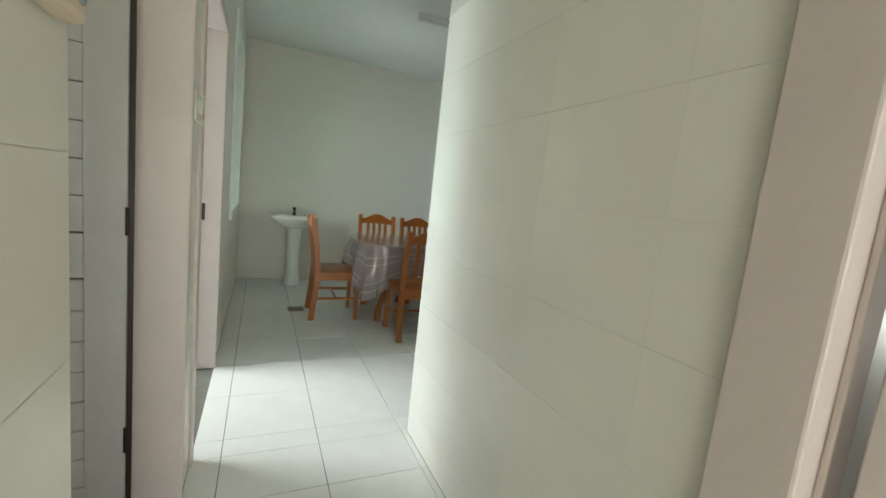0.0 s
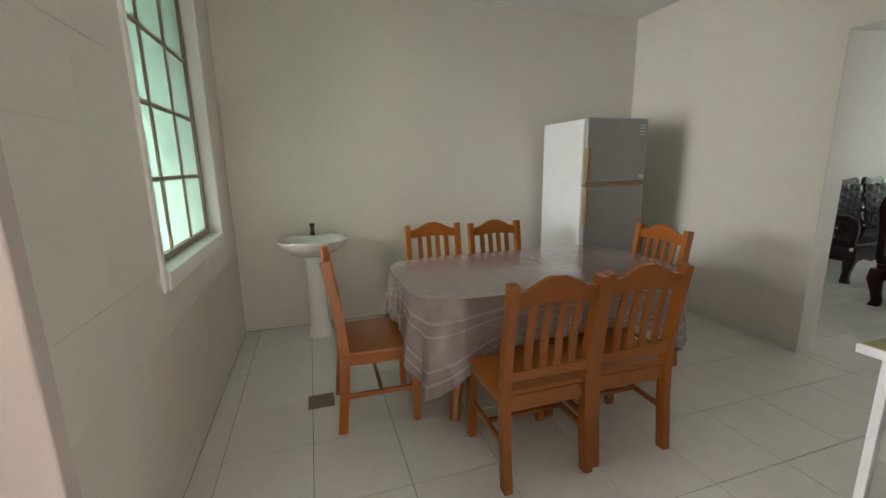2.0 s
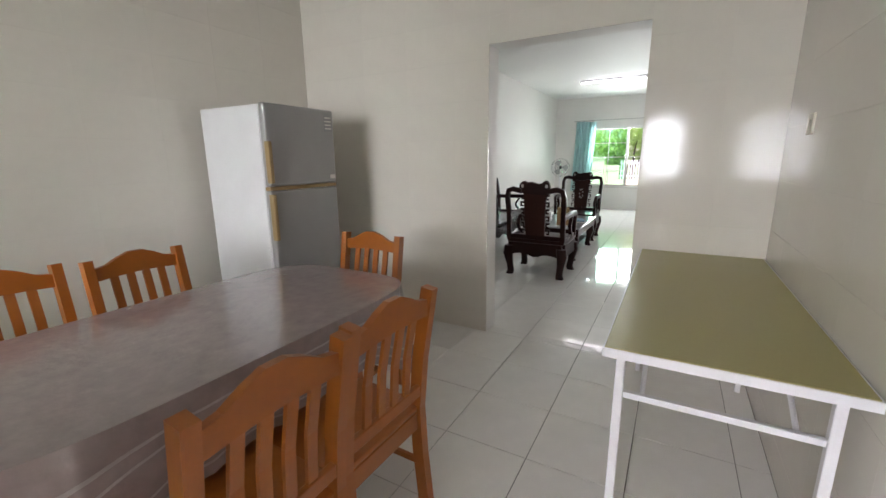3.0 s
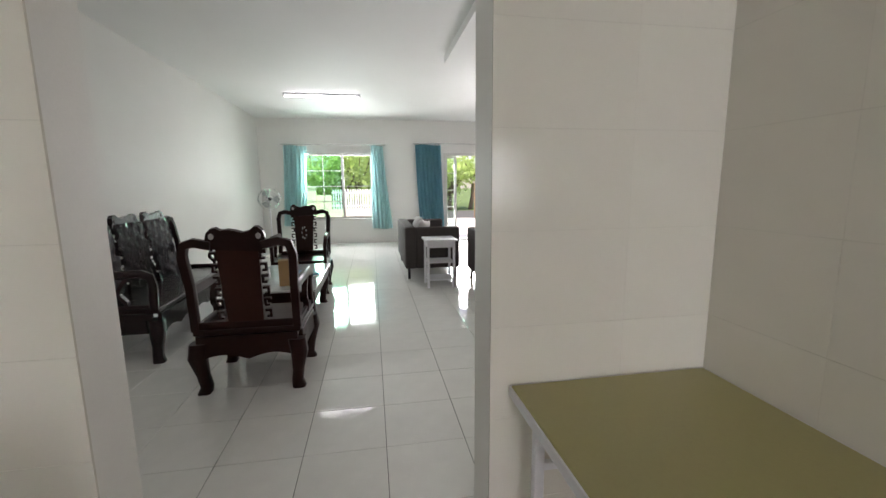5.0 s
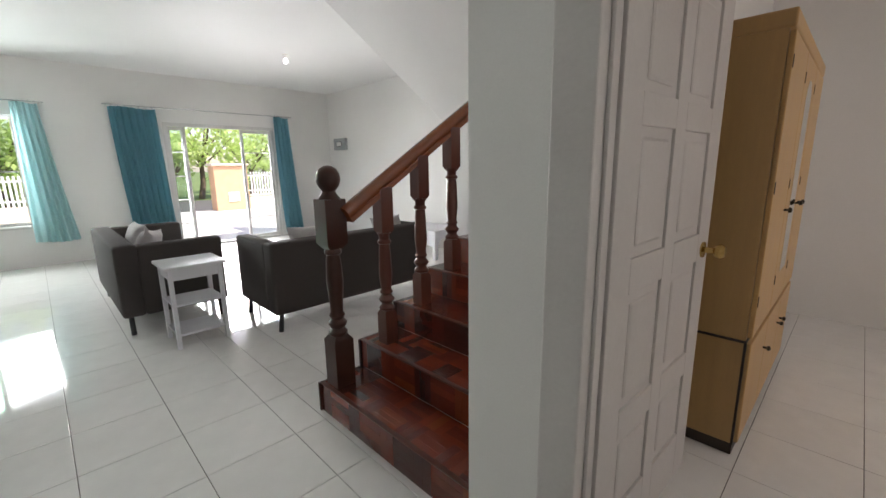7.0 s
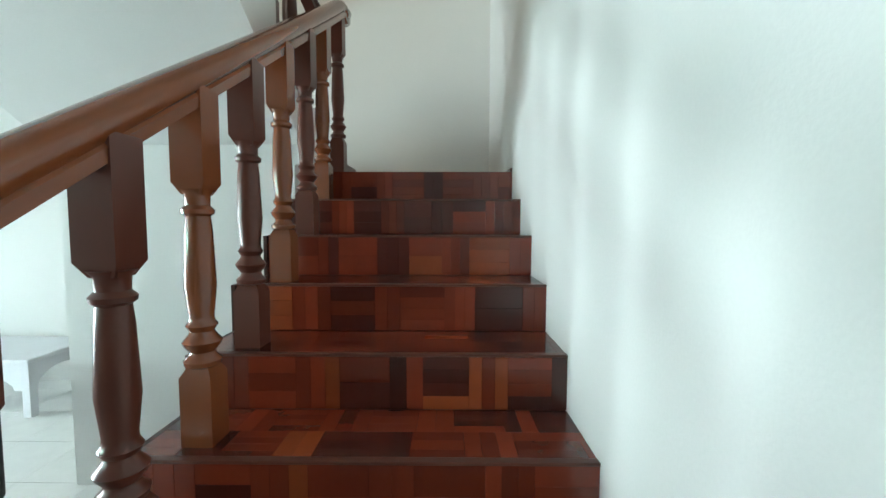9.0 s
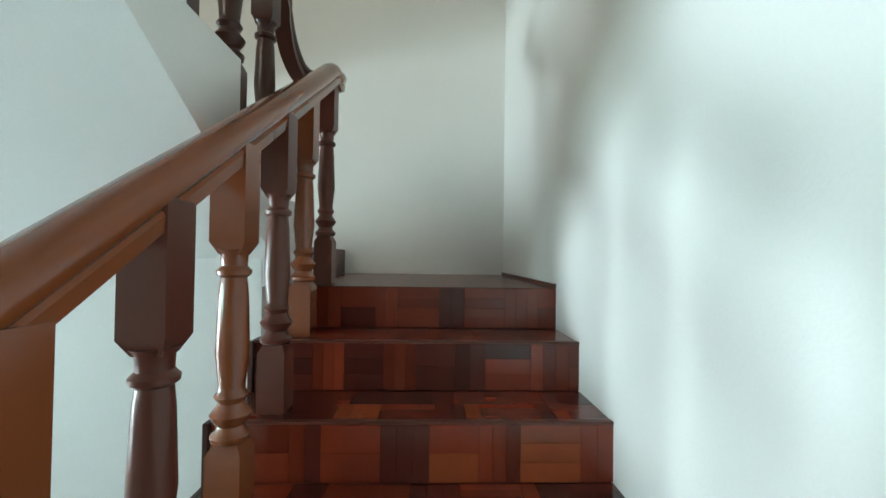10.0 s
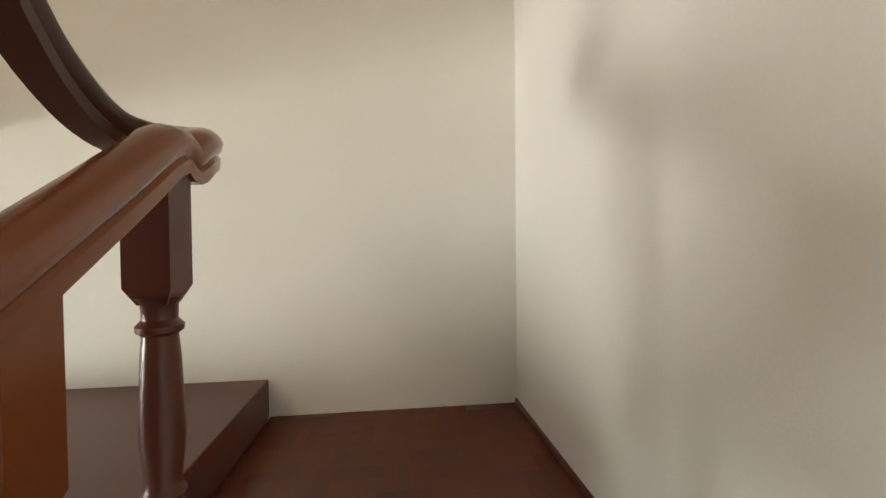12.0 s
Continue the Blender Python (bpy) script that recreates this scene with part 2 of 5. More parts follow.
GREEN_GLASS = glass("green_tinted_glass", (0.42, 0.60, 0.52), rough=0.75)
ALU_WHITE = material("white_aluminium_frame", (0.66, 0.65, 0.62), 0.35, vary=0.06)
BROWN_FRAME = material("bronze_window_bar", (0.19, 0.15, 0.11), 0.4, vary=0.15)
TUBE_GLOW = glowing("lit_fluorescent_tube", (0.90, 0.94, 1.0), 8.0)
BULB_GLOW = glowing("lit_bulb", (1.0, 0.98, 0.94), 2.2)
MIRROR = material("mirror_glass", (0.85, 0.87, 0.87), 0.03, metal=1.0, vary=0.01, bump=0)
TABLE_GLASS = material("marble_and_glass_tabletop", (0.40, 0.42, 0.43), 0.06, vary=0.15, scale=6, bump=0)
PLASTIC_WRAP = material("clear_plastic_wrap_over_rosewood", (0.022, 0.010, 0.012), 0.2, vary=0.4, scale=5, bump=0.35, fine=9, spec=0.35)
CARDBOARD = material("brown_cardboard", (0.36, 0.22, 0.10), 0.8, vary=0.1)
BLUE_PRINT = material("blue_printed_cover", (0.05, 0.20, 0.34), 0.4, vary=0.2)
PORCH = material("pale_porch_cement", (0.55, 0.53, 0.50), 0.7, vary=0.15, scale=2)
ASPHALT = material("asphalt", (0.06, 0.06, 0.06), 0.9, vary=0.25, scale=3)
GRASS = material("grass_ground", (0.08, 0.13, 0.03), 0.95, vary=0.4, scale=2.5, bump=0.4)
ORANGE_WALL = material("orange_gate_pillar_paint", (0.66, 0.40, 0.24), 0.7, vary=0.12)
CREAM_WALL = material("cream_garden_wall", (0.70, 0.60, 0.48), 0.8, vary=0.12)
LEAF = fabric_sheer("leaf_green", (0.55, 0.68, 0.28), 0.62)
BARK = material("bark", (0.14, 0.10, 0.07), 0.9, vary=0.3, scale=7, bump=0.5, fine=20)
RED_ROOF = material("red_roof_tile", (0.45, 0.10, 0.06), 0.7, vary=0.2, scale=4)
OUT_WALL = material("pale_house_wall", (0.72, 0.70, 0.64), 0.8, vary=0.1)
DARK_GLASS = material("dark_window_glass", (0.03, 0.035, 0.04), 0.08, vary=0.1, bump=0)


# ---- building helpers ----
def box(bm, x0, x1, y0, y1, z0, z1, bev=0.0, seg=2):
    m = Matrix.Translation(((x0 + x1) / 2, (y0 + y1) / 2, (z0 + z1) / 2)) @ Matrix.Diagonal((abs(x1 - x0), abs(y1 - y0), abs(z1 - z0), 1))
    r = bmesh.ops.create_cube(bm, size=1, matrix=m)
    if bev:
        edges = list({e for v in r["verts"] for e in v.link_edges})
        bmesh.ops.bevel(bm, geom=edges, offset=bev, segments=seg, profile=0.5, affect="EDGES")


def lathe(bm, prof, seg=16, at=(0, 0, 0), square=0.0):
    """Turns a profile of (radius, height) round the upright axis."""
    rings = []
    for r, z in prof:
        ring = []
        for i in range(seg):
            a = 2 * math.pi * i / seg
            ring.append(bm.verts.new((at[0] + r * math.cos(a), at[1] + r * math.sin(a), at[2] + z)))
        rings.append(ring)
    for lo, hi in zip(rings, rings[1:]):
        for i in range(seg):
            j = (i + 1) % seg
            bm.faces.new((lo[i], lo[j], hi[j], hi[i]))
    bm.faces.new(list(reversed(rings[0])))
    bm.faces.new(rings[-1])


def sweep(bm, pts, section, up=(0, 0, 1)):
    """Carries a closed section of (side, height) along a line of points."""
    pts = [Vector(p) for p in pts]
    rings = []
    for i, p in enumerate(pts):
        d = (pts[min(i + 1, len(pts) - 1)] - pts[max(i - 1, 0)]).normalized()
        u = Vector(up)
        s = d.cross(u)
        if s.length < 1e-4:
            s = Vector((1, 0, 0))
        s.normalize()
        n = s.cross(d).normalized()
        rings.append([bm.verts.new(p + s * a + n * b) for a, b in section])
    k = len(section)
    for lo, hi in zip(rings, rings[1:]):
        for i in range(k):
            j = (i + 1) % k
            bm.faces.new((lo[i], lo[j], hi[j], hi[i]))
    bm.faces.new(list(reversed(rings[0])))
    bm.faces.new(rings[-1])


def circle(r, k=10, sy=1.0):
    return [(r * math.cos(2 * math.pi * i / k), r * sy * math.sin(2 * math.pi * i / k)) for i in range(k)]


def prism(bm, poly, axis, a, b):
    """Pushes a flat outline from a to b along an axis; the outline gives the other two coordinates in order."""
    def at(p, v):
        return {"x": (v, p[0], p[1]), "y": (p[0], v, p[1]), "z": (p[0], p[1], v)}[axis]
    lo = [bm.verts.new(at(p, a)) for p in poly]
    hi = [bm.verts.new(at(p, b)) for p in poly]
    k = len(poly)
    for i in range(k):
        j = (i + 1) % k
        bm.faces.new((lo[i], lo[j], hi[j], hi[i]))
    bm.faces.new(list(reversed(lo)))
    bm.faces.new(hi)
    bmesh.ops.recalc_face_normals(bm, faces=bm.faces[:])


def mesh_of(name, bm, mat, smooth=0):
    bmesh.ops.recalc_face_normals(bm, faces=bm.faces[:])
    me = bpy.data.meshes.new(name)
    bm.to_mesh(me)
    bm.free()
    me.materials.append(mat)
    if smooth:
        me.polygons.foreach_set("use_smooth", [True] * len(me.polygons))
        me.set_sharp_from_angle(angle=radians(smooth))
    return me


def part(name, bm, mat, parent=None, label="", smooth=0):
    ob = new(name, mesh_of(name, bm, mat, smooth))
    if parent:
        ob.parent = parent
    return tagged(ob, label)


def thing(name, m, label, category, group=""):
    ob = new(name)
    ob.empty_display_size = 0.1
    ob.matrix_world = m
    return tagged(ob, label, category, group)


def setting(name, bm, mat, label="", category="", smooth=0):
    ob = part(name, bm, mat, None, label, smooth)
    return tagged(ob, "", category, "", "structure")


def B(*a, **k):
    """A bmesh with one box in it."""
    bm = bmesh.new()
    box(bm, *a, **k)
    return bm


def wall_pieces(u0, u1, z0, z1, holes):
    """Cuts a wall's face into plain rectangles round its openings."""
    out, cuts = [], sorted({u0, u1, *[h[0] for h in holes], *[h[1] for h in holes]})
    for a, b in zip(cuts, cuts[1:]):
        inside = sorted((h[2], h[3]) for h in holes if h[0] <= a and b <= h[1])
        z = z0
        for lo, hi in inside:
            if lo > z:
                out.append((a, b, z, lo))
            z = max(z, hi)
        if z < z1:
            out.append((a, b, z, z1))
    return out


def wall(name, axis, c0, c1, u0, u1, z0, z1, holes, mat, label="", category="wall"):
    bm = bmesh.new()
    for a, b, lo, hi in wall_pieces(u0, u1, z0, z1, holes):
        if axis == "x":
            box(bm, c0, c1, a, b, lo, hi)
        else:
            box(bm, a, b, c0, c1, lo, hi)
    return setting(name, bm, mat, label, category)
# ---- the house: walls, floors, ceilings ----
ZD, ZL, ZU = 2.78, 2.95, 5.6
KDOOR = (2.07, 3.10, 0.0, 2.09)
BATH = (0.90, 1.835, 0.0, 2.06)
DWIN = (3.93, 5.17, 0.92, 2.47)
OPEN = (2.80, 3.83, 0.0, 2.165)
FWIN = (3.09, 4.71, 0.61, 2.165)
SDOOR = (-0.57, 1.33, 0.0, 2.18)
KWIN = (2.55, 4.75, 0.98, 2.15)

wall_west = wall("wall_west", "x", -0.13, -0.008, -1.6, 5.65, 0, ZD, [KDOOR, BATH, DWIN], GROUT, "cream tiled wall with kitchen door and window", "wall")
wall_north = wall("wall_north", "y", 5.658, 5.80, -2.25, 4.0, 0, ZU, [], GROUT, "cream tiled back wall of the dining room", "wall")
wall_living_north = wall("wall_living_north", "y", 5.65, 5.80, 4.0, 13.2, 0, ZL, [], WHITE_WALL, "plain white painted living room wall", "wall")
wall_dining_east = wall("wall_dining_east", "x", 3.898, 4.07, 2.055, 5.65, 0, ZL, [OPEN], WHITE_WALL, "partition with a wide plain opening to the living room", "wall")
wall_dining_south = wall("wall_dining_south", "y", 1.94, 2.092, 0.996, 3.898, 0, ZD, [], GROUT, "cream tiled wall behind the long table", "wall")
wall_corridor = wall("wall_corridor", "x", 0.996, 1.12, -1.6, 1.94, 0, ZD, [(-0.40, 0.52, 0, 2.06)], GROUT, "glossy cream tiled corridor wall", "wall")
# unseen end wall; its doorway is invented to let the fill lamp in
wall_back = wall("wall_back", "y", -1.75, -1.6, -0.13, 1.10, 0, ZD, [(0.1, 0.9, 0.0, 2.06)], WHITE_WALL, "plain wall with an open back door", "wall")
wall_bedroom_north = wall("wall_bedroom_north", "y", 1.935, 2.055, 4.07, 5.465, 0, ZL, [(4.14, 5.166, 0, 2.10)], WHITE_WALL, "white wall with the bedroom door", "wall")
wall_stair_west = wall("wall_stair_west", "x", 5.345, 5.465, -1.81, 1.935, 0, ZU, [], WHITE_WALL, "white painted wall along the stairs", "wall")
wall_stair_south = wall("wall_stair_south", "y", -1.95, -1.81, 1.1, 13.2, 0, ZU, [], WHITE_WALL, "white painted wall behind the landing", "wall")
wall_bedroom_west = wall("wall_bedroom_west", "x", 2.3, 2.42, -1.81, 1.94, 0, ZL, [(-0.65, 0.85, 0.95, 2.05)], WHITE_WALL, "plain bedroom wall", "wall")
wall_front = wall("wall_front", "x", 13.05, 13.20, -1.81, 5.65, 0, ZL, [FWIN, SDOOR], WHITE_WALL, "white front wall with window and sliding door", "wall")
wall_under_stair = wall("wall_under_stair", "y", -0.43, -0.31, 6.64, 7.89, 0, 1.865, [], WHITE_WALL, "white wall closing the space under the landing", "wall")
wall_kitchen_west = wall("wall_kitchen_west", "x", -2.25, -2.108, 1.9, 5.65, 0, ZD, [KWIN], GROUT, "white tiled kitchen wall with a window", "wall")
wall_kitchen_south = wall("wall_kitchen_south", "y", 1.90, 2.02, -2.10, -0.13, 0, ZD, [], WHITE_WALL, "plain kitchen end wall", "wall")
wall_bath = wall("wall_bath_west", "x", -1.5, -1.4, -0.2, 1.9, 0, ZD, [(0.35, 1.25, 1.15, 2.05)], WHITE_WALL, "plain wall inside the small bathroom", "wall")
wall_bath_south = wall("wall_bath_south", "y", -0.2, -0.1, -1.4, -0.13, 0, ZD, [], WHITE_WALL, "plain wall inside the small bathroom", "wall")
# upper storey round the stairwell
wall_upper_east = wall("wall_upper_east", "x", 9.4, 9.52, -1.81, 3.2, ZL + 0.2, ZU, [], WHITE_WALL, "plain upstairs wall", "wall")
wall_upper_north = wall("wall_upper_north", "y", 3.2, 3.32, 5.345, 9.52, ZL + 0.2, ZU, [], WHITE_WALL, "plain upstairs wall", "wall")
wall_upper_west = wall("wall_upper_west", "x", 5.345, 5.465, 1.935, 3.2, ZL + 0.2, ZU, [], WHITE_WALL, "plain upstairs wall", "wall")

setting("ceiling_dining", B(-0.13, 4.0, 1.0, 5.8, ZD, ZD + 0.12), CEIL_WHITE, "flat white painted ceiling", "ceiling")
setting("ceiling_corridor", B(-1.5, 1.1, -1.75, 1.0, ZD, ZD + 0.12), CEIL_WHITE, "flat white painted ceiling", "ceiling")
setting("ceiling_kitchen", B(-2.25, -0.13, 1.0, 5.8, ZD, ZD + 0.12), CEIL_WHITE, "flat white kitchen ceiling", "ceiling")
setting("ceiling_bedroom", B(1.1, 5.345, -1.95, 1.935, ZL, ZL + 0.2), CEIL_WHITE, "flat white bedroom ceiling", "ceiling")
bm = bmesh.new()
box(bm, 4.0, 13.2, 2.2, 5.8, ZL, ZL + 0.2)
box(bm, 8.1, 13.2, -1.95, 2.2, ZL, ZL + 0.2)
box(bm, 5.345, 8.08, 1.10, 2.18, ZL - 0.09, ZL + 0.2)
box(bm, 5.345, 8.1, 2.18, 2.2, ZL, ZL + 0.2)
box(bm, 4.0, 5.345, 1.935, 2.2, ZL, ZL + 0.2)
setting("ceiling_living", bm, CEIL_WHITE, "white plastered ceiling with a square stairwell", "ceiling")
setting("ceiling_upper", B(5.3, 9.6, -1.95, 3.4, ZU, ZU + 0.12), CEIL_WHITE, "flat white upstairs ceiling", "ceiling")

floor = setting("floor", B(-0.13, 13.2, -1.95, 5.8, -0.12, -0.006), FLOOR_GROUT, "glossy white square ceramic floor tiles", "floor")
floor_kitchen = setting("floor_kitchen", B(-2.25, -0.13, -0.2, 5.8, -0.12, -0.012), CONCRETE, "bare grey cement kitchen floor", "floor")


# ---- door frames ----
def door_frame(name, axis, c0, c1, u0, u1, top, mat, label, w=0.05, both=True, stop=True):
    """Jambs and head lining an opening, with a casing on both faces."""
    t = thing(name, pose(0, 0, 0), label, "door frame")
    t["kind"] = "structure"

    def piece(nm, a, b, z0, z1):
        bm = bmesh.new()
        if axis == "x":
            box(bm, c0 - 0.012, c1 + 0.012, a, b, z0, z1, bev=0.006)
        else:
            box(bm, a, b, c0 - 0.012, c1 + 0.012, z0, z1, bev=0.006)
        part(nm, bm, mat, t)
    if both:
        piece("jamb", u0 - 0.012, u0 + w, 0, top)
    piece("jamb", u1 - w, u1 + 0.012, 0, top)
    piece("head", u0 + w, u1 - w, top - w, top + 0.012)
    mid = (c0 + c1) / 2
    if stop:
        bm = bmesh.new()
        for a, b in ((u0 + w, u0 + w + 0.012), (u1 - w - 0.012, u1 - w)):
            if axis == "x":
                box(bm, mid - 0.02, mid + 0.02, a, b, 0, top - w, bev=0.003)
            else:
                box(bm, a, b, mid - 0.02, mid + 0.02, 0, top - w, bev=0.003)
        part("door_stop", bm, mat, t)
    return t


frame_k = door_frame("door_frame_kitchen", "x", -0.13, 0.0, KDOOR[0], KDOOR[1], KDOOR[3], PINK_FRAME, "pinkish painted timber kitchen door frame", stop=False)
part("strike_plate", B(-0.105, -0.075, 3.043, 3.049, 0.95, 1.05, bev=0.002), DARK_METAL, frame_k, "dark metal strike plate")
frame_b = door_frame("door_frame_bathroom", "x", -0.14, 0.0, BATH[0], BATH[1], BATH[3], PINK_FRAME, "pinkish painted timber bathroom door frame", w=0.015, both=False, stop=False)
frame_r = door_frame("door_frame_corridor", "x", 0.988, 1.12, -0.40, 0.628, 2.10, PINK_FRAME, "pinkish timber frame of a closed corridor door", w=0.12)
frame_bed = door_frame("door_frame_bedroom", "y", 1.935, 2.055, 4.14, 5.166, 2.10, GREY_DOOR, "grey-white painted bedroom door frame", w=0.11)

# bathroom door of grooved boards, folded open into the bathroom
t = thing("bathroom_door", pose(-0.158, 1.834, 0.01, rz=186), "grey-white grooved board door, folded open into the bathroom", "door")
for a, b in ((0.0, 0.11), (0.64, 0.75)):
    part("stile", B(a, b, -0.02, 0.02, 0, 2.0, bev=0.004), GREY_DOOR, t)
for a, b in ((0, 0.14), (0.86, 1.0), (1.90, 2.0)):
    part("rail", B(0.11, 0.64, -0.02, 0.02, a, b, bev=0.003), GREY_DOOR, t)
slat = None
for i in range(15):
    z = 0.145 + i * 0.1015 if i < 7 else 1.005 + (i - 7) * 0.1115
    ob = part("board", B(0.11, 0.64, -0.013, 0.013, z, z + (0.099 if i < 7 else 0.109), bev=0.004), GREY_DOOR, t)
# dark sheet behind the boards, painting the shade in their grooves
part("backing", B(0.11, 0.64, -0.004, 0.004, 0.14, 1.90), DARK_EDGE_GAP, t, "dark gaps between the boards")
for z in (0.25, 1.0, 1.78):
    bm = bmesh.new()
    lathe(bm, [(0.008, 0), (0.008, 0.09)], 8, (0, 0.02, z))
    part("hinge", bm, DARK_METAL, t)
# solid dark strip standing proud, in place of the shaded hinge gap
part("hinge_shade_strip", B(-0.016, -0.001, 0.012, 0.026, 0.02, 1.98), DARK_EDGE_GAP, t, "dark gap along the hinge side")
# closed corridor door
t = thing("corridor_door", pose(1.04, -0.28, 0.005), "closed pinkish painted flush timber door", "door")
part("leaf", B(-0.02, 0.02, 0, 0.74, 0, 2.0, bev=0.003), PINK_FRAME, t)

# bedroom door: eight raised panels, open into the room
t = thing("bedroom_door", pose(5.065, 1.95, 0.01, rz=-92), "grey-white eight-panel door standing open into the bedroom", "door")
DW = 0.88
part("leaf", B(0, DW, -0.012, 0.012, 0, 2.07), GREY_DOOR, t)
zs = [0.0, 0.20, 0.50, 0.62, 0.99, 1.09, 1.44, 1.54, 1.90, 2.07]
for a, b in ((0, 0.13), (0.39, 0.48), (0.75, DW)):
    part("stile", B(a, b, -0.022, 0.022, 0, 2.07, bev=0.003), GREY_DOOR, t)
for a, b in ((0, 0.22), (0.50, 0.60), (0.99, 1.10), (1.48, 1.57), (1.93, 2.07)):
    for u, v in ((0.13, 0.39), (0.48, 0.75)):
        part("rail", B(u, v, -0.022, 0.022, a, b, bev=0.003), GREY_DOOR, t)
for a, b in ((0.22, 0.50), (0.60, 0.99), (1.10, 1.48), (1.57, 1.93)):
    for u, v in ((0.13, 0.39), (0.48, 0.75)):
        part("panel", B(u + 0.03, v - 0.03, -0.018, 0.018, a + 0.03, b - 0.03, bev=0.012), GREY_DOOR, t)
for s in (-1, 1):
    bm = bmesh.new()
    lathe(bm, [(0.032, 0), (0.032, 0.006), (0.012, 0.012), (0.012, 0.04), (0.026, 0.05), (0.03, 0.065), (0.022, 0.08), (0.004, 0.085)], 16)
    bmesh.ops.transform(bm, matrix=pose(DW - 0.07, s * 0.022, 1.03, -90 * s, 0, 0), verts=bm.verts)
    part("knob", bm, BRASS, t, "polished brass door knob", smooth=40)
for z in (0.22, 1.02, 1.84):
    bm = bmesh.new()
    lathe(bm, [(0.008, 0), (0.008, 0.1)], 8, (-0.006, 0.014, z))
    part("hinge", bm, CHROME, t)


# ---- windows ----
def window(name, axis, c, u0, u1, z0, z1, cols, rows, frame_mat, glass_mat, label, fw=0.05, bar=0.02, depth=0.05, shadow=False):
    t = thing(name, pose(0, 0, 0), label, "window")
    t["kind"] = "structure"

    def piece(nm, a, b, lo, hi, d, mat, bev=0.004):
        bm = bmesh.new()
        if axis == "x":
            box(bm, c - d / 2, c + d / 2, a, b, lo, hi, bev=bev)
        else:
            box(bm, a, b, c - d / 2, c + d / 2, lo, hi, bev=bev)
        return part(nm, bm, mat, t)
    piece("window_frame", u0, u0 + fw, z0, z1, depth, frame_mat)
    piece("window_frame", u1 - fw, u1, z0, z1, depth, frame_mat)
    piece("window_frame", u0 + fw, u1 - fw, z0, z0 + fw, depth, frame_mat)
    piece("window_frame", u0 + fw, u1 - fw, z1 - fw, z1, depth, frame_mat)
    us = [u0 + fw + (u1 - u0 - 2 * fw) * i / cols for i in range(cols + 1)]
    zz = [z0 + fw + (z1 - z0 - 2 * fw) * i / rows for i in range(rows + 1)]
    for u in us[1:-1]:
        piece("mullion", u - bar / 2, u + bar / 2, z0 + fw, z1 - fw, depth * 0.7, frame_mat, 0.003)
    for z in zz[1:-1]:
        for a, b in zip(us, us[1:]):
            piece("glazing_bar", a + bar / 2, b - bar / 2, z - bar / 2, z + bar / 2, depth * 0.6, frame_mat, 0.003)
    for a, b in zip(us, us[1:]):
        for lo, hi in zip(zz, zz[1:]):
            p = piece("pane", a + 0.004, b - 0.004, lo + 0.004, hi - 0.004, 0.005, glass_mat, 0)
            p.visible_shadow = shadow
    return t


w = window("window_dining", "x", -0.085, 3.96, 5.14, 0.95, 2.44, 3, 4, BROWN_FRAME, GREEN_GLASS, "bronze-barred window with green tinted panes to the kitchen", 0.035, 0.022, 0.04)
for nm, a in (("window_lining", (-0.11, 0.012, 3.915, 3.958, 0.87, 2.485)), ("window_lining", (-0.11, 0.012, 5.142, 5.185, 0.87, 2.485)), ("window_lining", (-0.11, 0.012, 3.958, 5.142, 2.442, 2.485)), ("window_sill", (-0.11, 0.02, 3.958, 5.142, 0.87, 0.948))):
    part(nm, B(*a, bev=0.005), WHITE_WALL, w)
TINTED_GLASS = glass("green_film_glass", (0.66, 0.93, 0.80))
w = window("window_front_1", "x", 13.115, 3.77, FWIN[1], FWIN[2], FWIN[3], 2, 4, ALU_WHITE, TINTED_GLASS, "white sliding sash with thin bars and green-tinted glass", 0.045, 0.022, 0.05)
part("window_sill", B(13.0, 13.09, FWIN[0] - 0.06, FWIN[1] + 0.06, 0.575, 0.606, bev=0.004), ALU_WHITE, w)
window("window_front_2", "x", 13.165, FWIN[0], 3.80, FWIN[2], FWIN[3], 1, 2, ALU_WHITE, CLEAR_GLASS, "white sliding sash with clear glass beside the barred one", 0.045, 0.022, 0.04)
# window on a wall out of view, added for the bedroom lamp
window("added_bedroom_window", "x", 2.36, -0.65, 0.85, 0.95, 2.05, 3, 2, ALU_WHITE, CLEAR_GLASS, "white framed bedroom window", 0.04, 0.03, 0.05)
w = window("window_kitchen", "x", -2.18, KWIN[0], KWIN[1], KWIN[2], KWIN[3], 4, 2, ALU_WHITE, CLEAR_GLASS, "white framed kitchen window over the counter", 0.04, 0.03, 0.05)
# unseen window, added as an opening for the bathroom lamp
window("added_bathroom_window", "x", -1.45, 0.35, 1.25, 1.15, 2.05, 2, 2, ALU_WHITE, CLEAR_GLASS, "white framed bathroom window", 0.04, 0.03, 0.05)
# sliding front door: two glazed leaves, the middle standing open
t = thing("door_front", pose(13.12, 0, 0), "white aluminium sliding glass door, its middle standing open", "sliding door")
t["kind"] = "structure"
for a in ((-0.05, 0.05, -0.57, 1.33, 2.12, 2.18), (-0.05, 0.05, -0.57, -0.52, 0, 2.12), (-0.05, 0.05, 1.28, 1.33, 0, 2.12), (-0.05, 0.05, -0.52, 1.28, 0.0, 0.025)):
    part("track_frame", B(*a, bev=0.003), ALU_WHITE, t)
